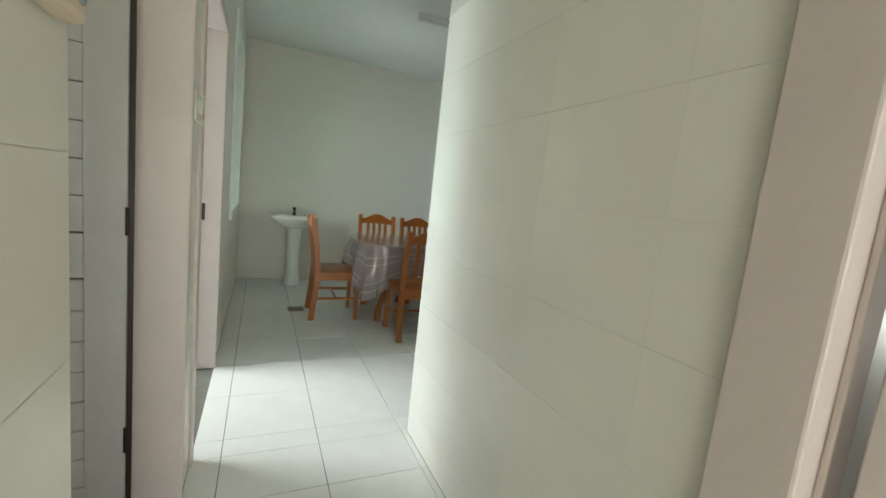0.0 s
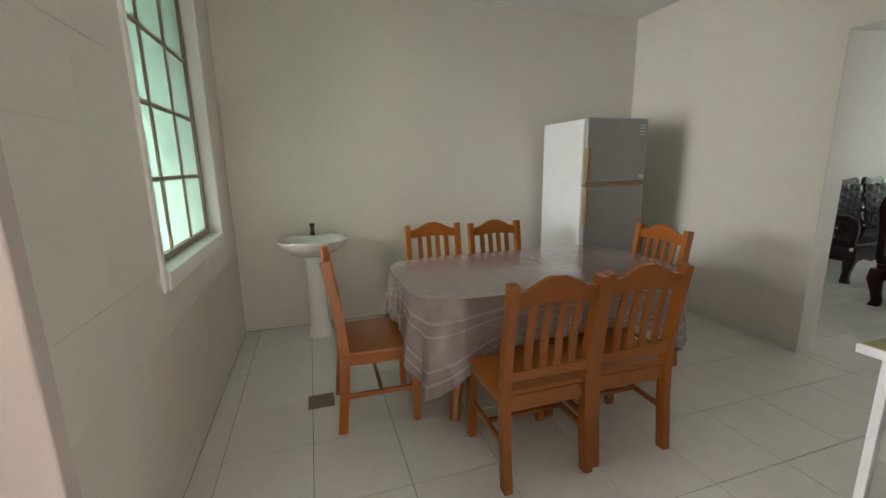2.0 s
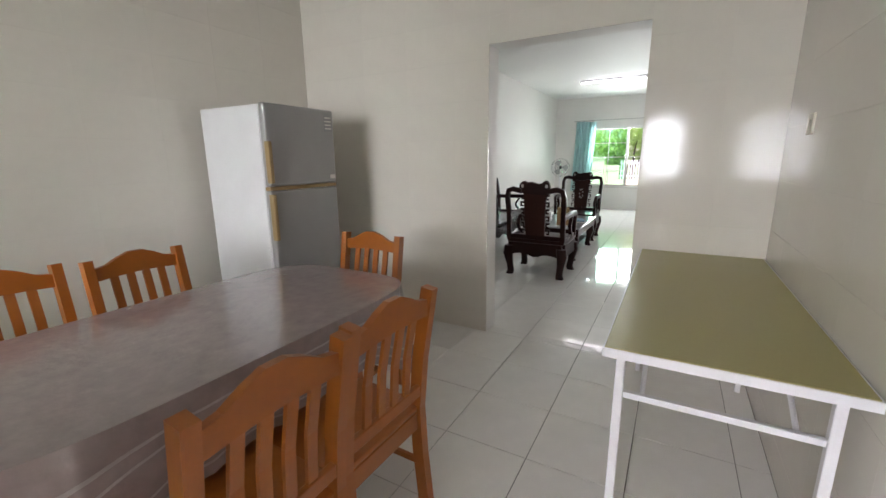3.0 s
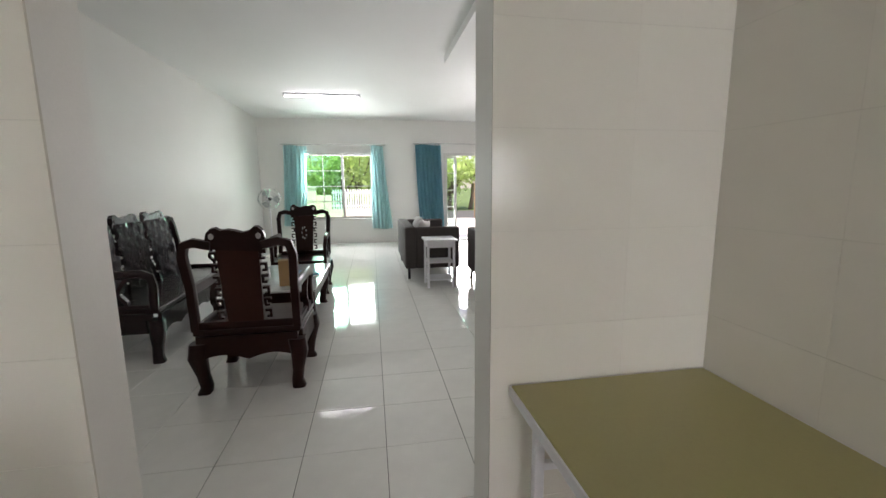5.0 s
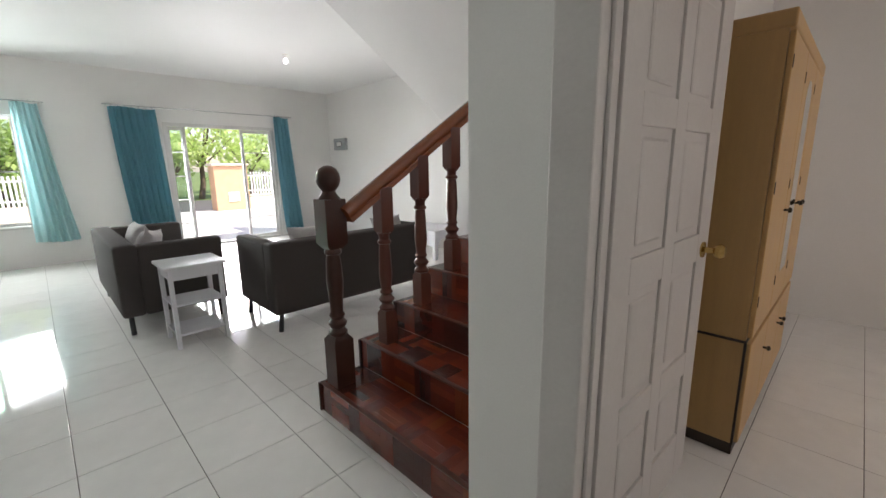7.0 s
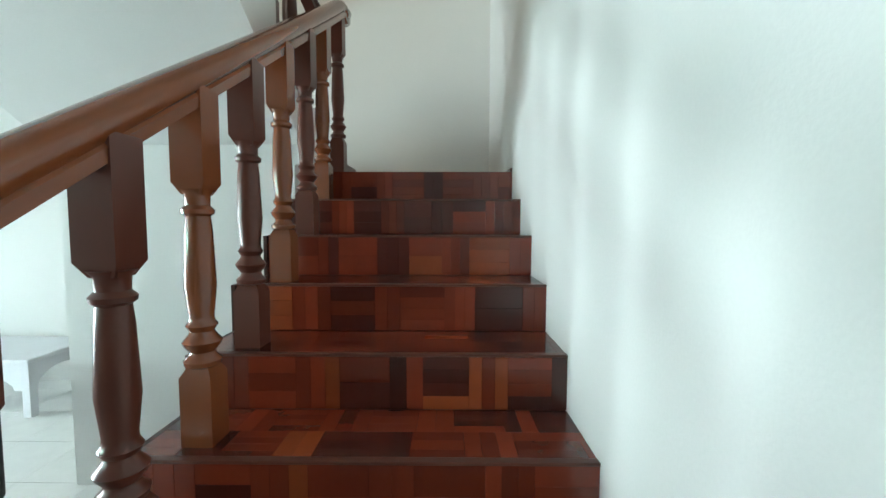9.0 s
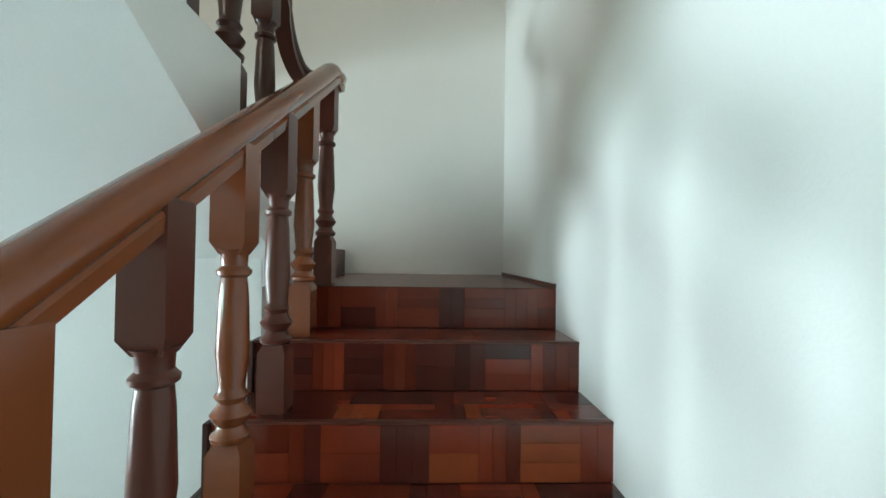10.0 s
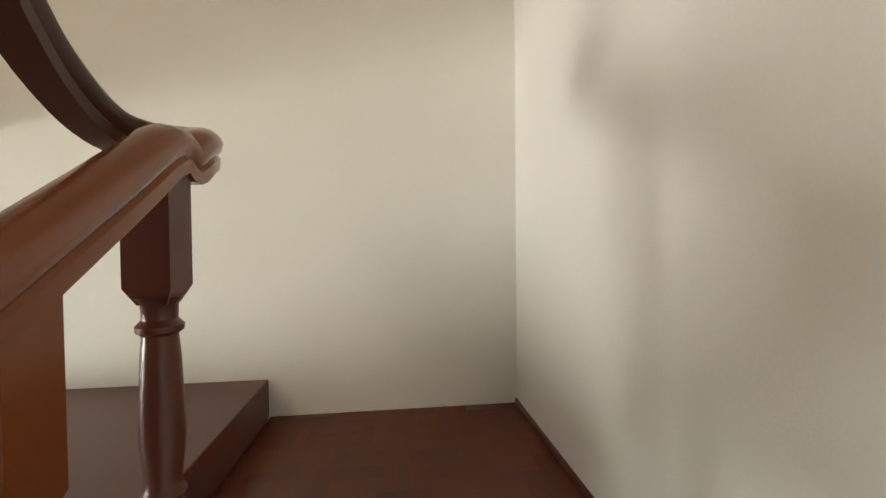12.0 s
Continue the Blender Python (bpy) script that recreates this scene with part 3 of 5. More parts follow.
for a, b, off in ((-0.52, 0.07, 0.0), (0.99, 1.28, -0.02), (1.0, 1.28, 0.025)):
    lf = thing("leaf", pose(0, 0, 0), "", "")
    lf.parent = t
    for k in ("label", "category"):
        if k in lf:
            del lf[k]
    for u, v in ((a, a + 0.05), (b - 0.05, b)):
        part("stile", B(off - 0.015, off + 0.015, u, v, 0.03, 2.115, bev=0.003), ALU_WHITE, lf)
    for z in (0.03, 0.42, 0.84, 1.26, 1.68, 2.06):
        part("bar", B(off - 0.012, off + 0.012, a + 0.05, b - 0.05, z, z + (0.05 if z in (0.03, 2.06) else 0.02), bev=0.002), ALU_WHITE, lf)
    p = part("pane", B(off - 0.003, off + 0.003, a + 0.05, b - 0.05, 0.07, 2.07), CLEAR_GLASS, lf)
    p.visible_shadow = False
# ---- staircase ----
RISE, GO, XW, XE = 0.175, 0.281, 5.465, 6.63
NOSE = [2.02 - GO * k for k in range(10)]
stairs = thing("staircase", pose(0, 0, 0), "red-brown parquet-clad staircase turning back over a landing", "staircase")
rng = random.Random(5)


def mosaic(u0, u1, v0, v1, r):
    """Splits a rectangle into basket-weave squares: strips laid along it and strips laid across it, by turns."""
    cells, u, lying = [], u0 - r.uniform(0.0, 0.12), r.random() < 0.5
    while u < u1 - 1e-4:
        size = r.uniform(0.135, 0.185) if lying else r.uniform(0.09, 0.15)
        a, b = max(u, u0), min(u + size, u1)
        if u1 - b < 0.03:
            b = u1
        tone = wood_of(r)
        if b - a > 0.004:
            k = r.choice((2, 3, 3, 4)) if lying else max(1, round((b - a) / 0.045))
            for i in range(k):
                wood = tone if r.random() < 0.80 else wood_of(r)
                if lying:
                    cells.append((a, b, v0 + (v1 - v0) * i / k, v0 + (v1 - v0) * (i + 1) / k, wood))
                else:
                    cells.append((a + (b - a) * i / k, a + (b - a) * (i + 1) / k, v0, v1, wood))
        u, lying = b, not lying
    return cells


def wood_of(r):
    q = r.random()
    return PARQUET_RED if q < 0.62 else PARQUET_DARK if q < 0.90 else PARQUET_ORANGE


for k in range(10):
    y1 = NOSE[k]
    y0 = NOSE[k + 1] if k < 9 else -1.81
    z1 = RISE * (k + 1)
    x1 = XE if k < 9 else 8.05
    bm = bmesh.new()
    box(bm, XW, x1, y0 - (0.02 if k < 9 else 0), y1 - 0.012, 0 if k == 0 else z1 - RISE - 0.12, z1 - 0.012)
    step = part("landing" if k == 9 else "step", bm, STAIR_WOOD, stairs)
    for a, b, c, d, wood in mosaic(XW, x1 if k < 9 else 6.64, z1 - RISE + 0.002, z1 - 0.004, rng):
        part("parquet_block", B(a + 0.0002, b - 0.0002, y1 - 0.013, y1, c + 0.0002, d - 0.0002, bev=0.0004, seg=1), wood, step)
    depth = (y1 - 0.014) - (y0 + (0.0 if k < 9 else 0))
    rows = 2 if k < 9 else 8
    q = 0.0002 if k < 9 else 0.00005
    for j in range(rows):
        v0 = y0 + depth * j / rows
        for a, b, c, d, wood in mosaic(XW, x1 if k < 9 else 6.64, v0, v0 + depth / rows, rng):
            part("parquet_block", B(a + q, b - q, c + q, d - q, z1 - 0.013, z1, bev=0.0004 if k < 9 else 0.0001, seg=1), wood if k < 9 else PARQUET_LANDING, step)
    if k < 9:
        part("nosing", B(XW, x1, y1 - 0.02, y1 + 0.004, z1 - 0.006, z1 + 0.003, bev=0.002), STAIR_WOOD, step)
    part("skirting", B(XW, XW + 0.012, y0, y1 + 0.0, z1, z1 + (0.015 if k < 9 else 0.02)), STAIR_WOOD, step) if k == 9 else None
    # closed end of the step towards the living room
    if k < 9:
        # the darker timber colour paints in the shade on this side
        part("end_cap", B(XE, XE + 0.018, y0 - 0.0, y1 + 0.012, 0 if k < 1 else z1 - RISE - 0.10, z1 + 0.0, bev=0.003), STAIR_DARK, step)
part("soffit", (lambda b: (prism(b, [(NOSE[0] - 0.28, 0.0), (NOSE[0] - 0.02, 0.0), (-0.55, 1.58), (-0.55, 1.42)], "x", XW + 0.01, XE - 0.02), b)[1])(bmesh.new()), WHITE_WALL, stairs, "white plastered underside")
# second flight, turning back over the landing
part("platform_step", B(6.645, 8.05, -1.81, -0.69, 1.752, 1.925, bev=0.004), STAIR_WOOD, stairs, "dark timber platform step")
NOSE2 = [(-0.58 + GO * i, 2.11 + 0.185 * i) for i in range(5)]
for y, z in NOSE2[:4]:
    part("upper_step", B(6.645, 7.94, y, y + GO, z - 0.05, z - 0.002, bev=0.004), STAIR_WOOD, stairs)
prof = [(-0.58, 1.76)]
for i, (y, z) in enumerate(NOSE2[:4]):
    prof += [(y, z), (y + GO, z)]
prof += [(0.54, 2.87), (1.10, 2.87), (1.22, 2.857), (-0.31, 1.87), (-0.31, 1.76)]
part("stringer", (lambda b: (prism(b, prof, "x", 6.60, 6.645), b)[1])(bmesh.new()), WHITE_WALL, stairs, "white plastered side of the upper flight")
part("upper_soffit", (lambda b: (prism(b, [(-0.42, 1.80), (-0.316, 1.80), (-0.316, 1.8655), (1.22, 2.85), (0.95, 2.86), (-0.43, 1.98)], "x", 6.598, 7.95), b)[1])(bmesh.new()), WHITE_WALL, stairs, "white plastered sloping underside of the upper flight")

BAL = [(r * 1.3, z) for r, z in [(0.028, 0.205), (0.034, 0.21), (0.036, 0.222), (0.026, 0.235), (0.024, 0.245), (0.034, 0.262), (0.037, 0.272), (0.025, 0.292), (0.023, 0.30), (0.030, 0.315), (0.024, 0.328), (0.0235, 0.34), (0.030, 0.42), (0.026, 0.56), (0.023, 0.60), (0.030, 0.607), (0.031, 0.617), (0.023, 0.628), (0.024, 0.655), (0.032, 0.668)]]


def post_block(bm, hw, z0, z1, cut_top, cut_bot):
    """A square block whose corners are cut away towards the turned middle."""
    zz = [(hw, z0), (hw, z1)]
    if cut_top:
        zz = [(hw, z0), (hw, z1 - 0.03), (hw * 0.62, z1)]
    if cut_bot:
        zz = [(hw * 0.62, z0), (hw, z0 + 0.03), (hw, z1)]
    rings = [[bm.verts.new((sx * w, sy * w, z)) for sx, sy in ((-1, -1), (1, -1), (1, 1), (-1, 1))] for w, z in zz]
    for lo, hi in zip(rings, rings[1:]):
        for i in range(4):
            j = (i + 1) % 4
            bm.faces.new((lo[i], lo[j], hi[j], hi[i]))
    bm.faces.new(list(reversed(rings[0])))
    bm.faces.new(rings[-1])


def baluster_mesh(top=0.925):
    bm = bmesh.new()
    lathe(bm, BAL, 18)
    post_block(bm, 0.041, 0.0, 0.212, True, False)
    post_block(bm, 0.041, 0.655, top, False, True)
    return mesh_of("baluster", bm, STAIR_WOOD, 38)


BALUSTER = baluster_mesh()
BALUSTER_LIGHT = baluster_mesh()
BALUSTER_LIGHT.materials[0] = RAIL_WOOD
BALUSTER_DARK = baluster_mesh()
BALUSTER_DARK.materials[0] = STAIR_DARK
XB = 6.487
bal_at = [(XB, NOSE[k] - 0.10, RISE * (k + 1), k) for k in range(1, 9)] + [(XB + 0.014, -0.675, 1.752, 9)]
for x, y, z, k in bal_at:
    ob = new("baluster", BALUSTER_LIGHT if k in (4, 6, 8) else BALUSTER)
    ob.parent = stairs
    ob.location = (x, y, z)
    if k == 9:
        ob.data = baluster_mesh(0.935)
        ob.scale = (1, 1, 1.06)
    if k == 8:
        ob.location.y -= 0.025
        ob.location.x += 0.014
for i in range(1, 5):
    y, z = NOSE2[i - 1][0] + 0.235, NOSE2[i - 1][1]
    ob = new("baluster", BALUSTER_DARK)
    ob.parent = stairs
    ob.location = (6.66, y, z)
# newel post with a ball on top, its shaded look put into the darker colour
bm = bmesh.new()
post_block(bm, 0.058, 0, 0.30, True, False)
lathe(bm, [(0.04, 0.29), (0.05, 0.30), (0.052, 0.315), (0.036, 0.335), (0.05, 0.355), (0.052, 0.37), (0.034, 0.39), (0.044, 0.41), (0.034, 0.43), (0.038, 0.50), (0.046, 0.60), (0.040, 0.72), (0.034, 0.75), (0.046, 0.76), (0.046, 0.775), (0.035, 0.79)], 20)
post_block(bm, 0.06, 0.785, 1.05, False, True)
lathe(bm, [(0.06, 1.05), (0.04, 1.075), (0.034, 1.09), (0.042, 1.10), (0.056, 1.12), (0.064, 1.15), (0.06, 1.18), (0.045, 1.205), (0.02, 1.22), (0.002, 1.223)], 20)
newel = part("newel_post", bm, STAIR_DARK, stairs, "dark turned newel post with ball finial", 38)
newel.location = (6.55, 1.935, RISE)
RAIL = [(-0.036, -0.037), (0.036, -0.037), (0.038, -0.012), (0.032, -0.006), (0.041, 0.006), (0.044, 0.025), (0.034, 0.042), (0.018, 0.052), (0.0, 0.055), (-0.018, 0.052), (-0.034, 0.042), (-0.044, 0.025), (-0.041, 0.006), (-0.032, -0.006), (-0.038, -0.012)]


def flowing(pts, k=4):
    """Rounds a line of points into a smooth curve through them."""
    p = [Vector(q) for q in pts]
    out = []
    for i in range(len(p) - 1):
        a, b, c, d = p[max(i - 1, 0)], p[i], p[i + 1], p[min(i + 2, len(p) - 1)]
        for j in range(k):
            u = j / k
            out.append(b + 0.5 * u * (c - a + u * (2 * a - 5 * b + 4 * c - d + u * (3 * (b - c) + d - a))))
    return out + [p[-1]]


def nosing_z(y):
    return RISE + RISE / GO * (2.02 - y)


bm = bmesh.new()
pts = [(XB, 1.88, nosing_z(1.88) + 0.87)] + [(XB, y, nosing_z(y) + 0.872) for y in (1.3, 0.6, 0.0, -0.5, -0.68)] + [(XB, -0.74, 2.715), (XB + 0.001, -0.80, 2.748), (XB + 0.016, -0.868, 2.772), (6.545, -0.918, 2.785), (6.595, -0.925, 2.79)]
sweep(bm, flowing(pts), RAIL)
part("handrail", bm, RAIL_WOOD, stairs, "glossy varnished handrail", 45)
bm = bmesh.new()
pts = [(6.592, -0.925, 2.79), (6.64, -0.918, 2.795), (6.685, -0.875, 2.808), (6.704, -0.80, 2.842), (6.71, -0.71, 2.905), (6.70, -0.62, 2.975), (6.68, -0.48, 3.085), (6.66, 0.2, 3.55), (6.66, 0.8, 3.93)]
sweep(bm, flowing(pts), RAIL)
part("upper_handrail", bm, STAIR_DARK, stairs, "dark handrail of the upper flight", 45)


# ---- dining chairs ----
def dining_chair():
    t = thing("dining_chair", pose(0, 0, 0), "orange varnished wooden dining chair with slatted back", "chair", "chairs round the dining table")
    hw = 0.20
    for s in (-1, 1):
        bm = bmesh.new()
        sweep(bm, [(s * hw, 0.05 - 0.055, 0), (s * hw, 0.02, 0.25), (s * hw, 0.03, 0.45), (s * hw, 0.012, 0.65), (s * hw, -0.035, 0.935)], [(-0.019, -0.024), (0.019, -0.024), (0.019, 0.024), (-0.019, 0.024)], up=(0, 1, 0))
        part("rear_leg", bm, CHAIR_WOOD, t)
        part("front_leg", (lambda b: (prism(b, [(0.375, 0.43), (0.42, 0.43), (0.412, 0.0), (0.382, 0.0)], "x", s * hw - 0.02, s * hw + 0.02), b)[1])(bmesh.new()), CHAIR_WOOD, t)
        part("side_stretcher", B(s * hw - 0.009, s * hw + 0.009, 0.03, 0.385, 0.19, 0.215, bev=0.003), CHAIR_WOOD, t)
        part("side_apron", B(s * hw - 0.011, s * hw + 0.011, 0.045, 0.38, 0.375, 0.432, bev=0.003), CHAIR_WOOD, t)
    part("front_apron", B(-0.18, 0.18, 0.385, 0.405, 0.375, 0.432, bev=0.003), CHAIR_WOOD, t)
    part("rear_apron", B(-0.18, 0.18, 0.018, 0.04, 0.36, 0.432, bev=0.003), CHAIR_WOOD, t)
    part("stretcher", B(-0.19, 0.19, 0.20, 0.22, 0.195, 0.213, bev=0.003), CHAIR_WOOD, t)
    bm = bmesh.new()
    prism(bm, [(-0.225, 0.02), (0.225, 0.02), (0.235, 0.30), (0.225, 0.43), (0.19, 0.45), (-0.19, 0.45), (-0.225, 0.43), (-0.235, 0.30)], "z", 0.432, 0.456)
    bmesh.ops.bevel(bm, geom=bm.edges[:], offset=0.007, segments=2, profile=0.5, affect="EDGES")
    part("seat", bm, CHAIR_WOOD, t, "", 40)
    crest = [(-0.182, 0.835), (-0.182, 0.895), (-0.13, 0.905), (-0.08, 0.932), (-0.03, 0.952), (0.03, 0.952), (0.08, 0.932), (0.13, 0.905), (0.182, 0.895), (0.182, 0.835), (0.1, 0.842), (0.0, 0.846), (-0.1, 0.842)]
    bm = bmesh.new()
    prism(bm, crest, "y", -0.038, -0.014)
    part("crest_rail", bm, CHAIR_WOOD, t)
    part("lower_back_rail", B(-0.182, 0.182, 0.002, 0.024, 0.505, 0.55, bev=0.004), CHAIR_WOOD, t)
    for x in (-0.105, -0.035, 0.035, 0.105):
        bm = bmesh.new()
        sweep(bm, [(x, 0.014, 0.545), (x, 0.002, 0.70), (x, -0.027, 0.842)], [(-0.017, -0.006), (0.017, -0.006), (0.017, 0.006), (-0.017, 0.006)], up=(0, 1, 0))
        part("slat", bm, CHAIR_WOOD, t)
    return t


first = dining_chair()
first.matrix_world = pose(1.53, 3.345, 0)
for x, y, a in ((1.985, 3.36, -1.5), (1.50, 4.96, 180), (1.985, 4.885, 181), (2.905, 4.185, 91), (0.70, 4.18, -91)):
    copy_thing(first, pose(x, y, 0, rz=a))

# ---- dining table under its cloth ----
t = thing("dining_table", pose(1.91, 4.2, 0), "dark red wooden dining table, mostly hidden by its cloth", "table")
part("tabletop", B(-0.72, 0.72, -0.36, 0.36, 0.715, 0.742, bev=0.01), CHAIR_WOOD, t)
for sx in (-1, 1):
    for sy in (-1, 1):
        bm = bmesh.new()
        sweep(bm, [(sx * 0.62, sy * 0.30, 0), (sx * 0.60, sy * 0.27, 0.12), (sx * 0.5, sy * 0.16, 0.35), (sx * 0.5, sy * 0.14, 0.715)], circle(0.032, 8), up=(0, 1, 0))
        part("leg", bm, CHAIR_WOOD, t, "", 40)
part("stretcher", B(-0.5, 0.5, -0.03, 0.03, 0.30, 0.36, bev=0.006), CHAIR_WOOD, t)


def cloth_rim(a, hx, hy, p=5.5):
    c, s = math.cos(a), math.sin(a)
    r = (abs(c / hx) ** p + abs(s / hy) ** p) ** (-1 / p)
    return r * c, r * s


def tablecloth(z_from, z_to, grow, name, mat, parent, top):
    bm = bmesh.new()
    n, rows = 160, 10
    rings = []
    for j in range(rows + 1):
        ring = []
        for i in range(n):
            a = 2 * math.pi * i / n
            x, y = cloth_rim(a, 0.85, 0.475)
            corner = abs(math.sin(2 * math.atan2(y / 0.475, x / 0.85))) ** 9
            drop = 0.25 + 0.25 * corner
            f = z_from + (z_to - z_from) * j / rows
            wav = (math.sin(a * 17) * 0.5 + math.sin(a * 29 + 1.3) * 0.3 + math.sin(a * 43 + 0.5) * 0.2) * 0.020 * f + corner * f * (0.042 * math.sin(a * 40 + 0.6) + 0.03)
            sc = 1 + (0.022 * f + wav) / math.hypot(x, y) + 0.012 * math.sqrt(f) + grow
            ring.append(bm.verts.new((x * sc, y * sc, 0.762 - drop * f - 0.004 * (1 - (1 - min(f * 6, 1)) ** 2))))
        rings.append(ring)
    for lo, hi in zip(rings, rings[1:]):
        for i in range(n):
            k = (i + 1) % n
            bm.faces.new((lo[i], lo[k], hi[k], hi[i]))
    if top:
        prev = rings[0]
        for q in (0.97, 0.85, 0.6, 0.3):
            ring = [bm.verts.new((v.co.x * q, v.co.y * q, 0.7625)) for v in rings[0]]
            for i in range(n):
                k = (i + 1) % n
                bm.faces.new((prev[i], prev[k], ring[k], ring[i]))
            prev = ring
        bm.faces.new(prev)
    return part(name, bm, mat, parent, "", 50)


t = thing("tablecloth", pose(1.91, 4.2, -0.012), "mauve-grey shiny plastic tablecloth with a printed pale border", "tablecloth")
tablecloth(0, 1, 0, "cloth", CLOTH, t, True)
for a, b in ((0.22, 0.25), (0.36, 0.385), (0.70, 0.725), (0.84, 0.87)):
    tablecloth(a, b, 0.0025, "printed_band", CLOTH_TRIM, t, False)
for i in range(46):
    a = 2 * math.pi * (i + 0.5) / 46
    x, y = cloth_rim(a, 0.85, 0.475)
    if abs(math.sin(2 * math.atan2(y / 0.475, x / 0.85))) > 0.75:
        continue
    bm = bmesh.new()
    flat = abs(y / 0.475) > abs(x / 0.85)
    u = Vector((1, 0, 0)) if flat else Vector((0, 1, 0))
    o = Vector((x, y, 0)) * 1.037 + (Vector((0, math.copysign(0.009, y), 0)) if flat else Vector((math.copysign(0.009, x), 0, 0)))
    for (a0, a1, z0, z1) in ((-0.026, 0.026, 0.575, 0.581), (-0.026, 0.026, 0.617, 0.623), (-0.026, -0.02, 0.581, 0.617), (0.02, 0.026, 0.581, 0.617), (-0.008, 0.008, 0.592, 0.606)):
        p, q = o + u * a0, o + u * a1
        e = Vector((0, 0.002, 0)) if flat else Vector((0.002, 0, 0))
        box(bm, min(p.x, q.x) - e.x, max(p.x, q.x) + e.x, min(p.y, q.y) - e.y, max(p.y, q.y) + e.y, z0, z1)
    part("printed_motif", bm, CLOTH_TRIM, t)

# ---- washbasin ----
t = thing("pedestal_basin", pose(0.61, 5.62, 0), "white porcelain washbasin on a tall pedestal", "washbasin")
bm = bmesh.new()
rings = []
for r, z, in ((0.10, 0.69), (0.16, 0.71), (0.23, 0.76), (0.265, 0.80), (0.27, 0.815), (0.262, 0.822), (0.235, 0.818), (0.21, 0.795), (0.15, 0.735), (0.03, 0.715)):
    rings.append([bm.verts.new((r * math.cos(2 * math.pi * i / 32), -0.27 + r * 0.86 * math.sin(2 * math.pi * i / 32) + (0.035 if math.sin(2 * math.pi * i / 32) > 0.3 else 0), z)) for i in range(32)])
for lo, hi in zip(rings, rings[1:]):
    for i in range(32):
        j = (i + 1) % 32
        bm.faces.new((lo[i], lo[j], hi[j], hi[i]))
bm.faces.new(rings[0])
bm.faces.new(rings[-1])
basin = part("bowl", bm, PORCELAIN, t, "", 50)
part("back_ledge", B(-0.2, 0.2, -0.07, 0.0, 0.74, 0.82, bev=0.015), PORCELAIN, t)
bm = bmesh.new()
lathe(bm, [(0.105, 0), (0.10, 0.03), (0.082, 0.12), (0.075, 0.4), (0.082, 0.62), (0.10, 0.70)], 24, (0, -0.22, 0))
part("pedestal", bm, PORCELAIN, t, "", 50)
bm = bmesh.new()
lathe(bm, [(0.022, 0), (0.02, 0.02), (0.016, 0.03), (0.016, 0.075), (0.024, 0.08), (0.022, 0.10)], 12, (0, -0.065, 0.82))
sweep(bm, [(0, -0.07, 0.86), (0, -0.12, 0.872), (0, -0.15, 0.86)], circle(0.011, 8))
part("tap", bm, DARK_METAL, t, "dark metal pillar tap", 40)
t = thing("drain_grate", pose(0.588, 4.33, 0.0), "brown-grey square metal floor drain grate", "drain")
part("grate_frame", B(-0.075, 0.075, -0.075, 0.075, 0.0, 0.004, bev=0.002), BROWN_FRAME, t)
for i in range(5):
    part("grate_bar", B(-0.06, 0.06, -0.058 + i * 0.026, -0.046 + i * 0.026, 0.004, 0.006), BROWN_FRAME, t)

# ---- refrigerator ----
t = thing("refrigerator", pose(3.075, 4.86, 0), "two-door refrigerator, silver-grey doors and white sides", "refrigerator")
part("body", B(-0.30, 0.30, 0.055, 0.66, 0.04, 1.73, bev=0.012), FRIDGE_WHITE, t, "white enamelled cabinet")
part("upper_door", B(-0.30, 0.30, 0.0, 0.05, 1.215, 1.735, bev=0.012), FRIDGE_GREY, t)
part("lower_door", B(-0.30, 0.30, 0.0, 0.05, 0.07, 1.185, bev=0.012), FRIDGE_GREY, t)
part("trim_strip", B(-0.30, 0.30, 0.004, 0.05, 1.188, 1.212, bev=0.003), BRONZE_TRIM, t, "tan strip between the doors")
part("upper_handle", B(-0.305, -0.275, -0.022, 0.02, 1.235, 1.50, bev=0.008), BRONZE_TRIM, t)
part("lower_handle", B(-0.305, -0.275, -0.022, 0.02, 0.86, 1.165, bev=0.008), BRONZE_TRIM, t)
part("sticker", B(0.20, 0.28, -0.003, -0.0005, 1.58, 1.71), GREY_PLASTIC, t, "small printed energy label")
for z in (1.60, 1.625, 1.65, 1.675):
    part("printed_line", B(0.21, 0.27, -0.0045, -0.003, z, z + 0.008), WHITE_PLASTIC, t)
part("badge", B(0.235, 0.285, -0.004, -0.0005, 1.245, 1.275, bev=0.001), WHITE_PLASTIC, t)
part("plinth", B(-0.28, 0.28, 0.06, 0.6, 0.0, 0.06), BLACK_METAL, t)

# ---- long olive table ----
t = thing("long_table", pose(3.08, 2.425, 0), "long olive laminate folding table on white steel legs", "table")
part("tabletop", B(-0.80, 0.80, -0.315, 0.315, 0.775, 0.80, bev=0.004), GREEN_TOP, t)
for a in ((-0.805, -0.80, -0.32, 0.32), (0.80, 0.805, -0.32, 0.32), (-0.80, 0.80, -0.32, -0.315), (-0.80, 0.80, 0.315, 0.32)):
    part("edge_band", B(*a, 0.768, 0.797), WHITE_METAL, t)
for x in (-0.72, 0.70):
    lg = [(-0.27), (0.27)]
    for y in lg:
        part("leg", B(x - 0.014, x + 0.014, y - 0.014, y + 0.014, 0, 0.772, bev=0.003), WHITE_METAL, t)
    part("cross_bar", B(x - 0.01, x + 0.01, -0.256, 0.256, 0.60, 0.622, bev=0.003), WHITE_METAL, t)
    part("cross_bar", B(x - 0.012, x + 0.012, -0.256, 0.256, 0.745, 0.772, bev=0.003), WHITE_METAL, t)
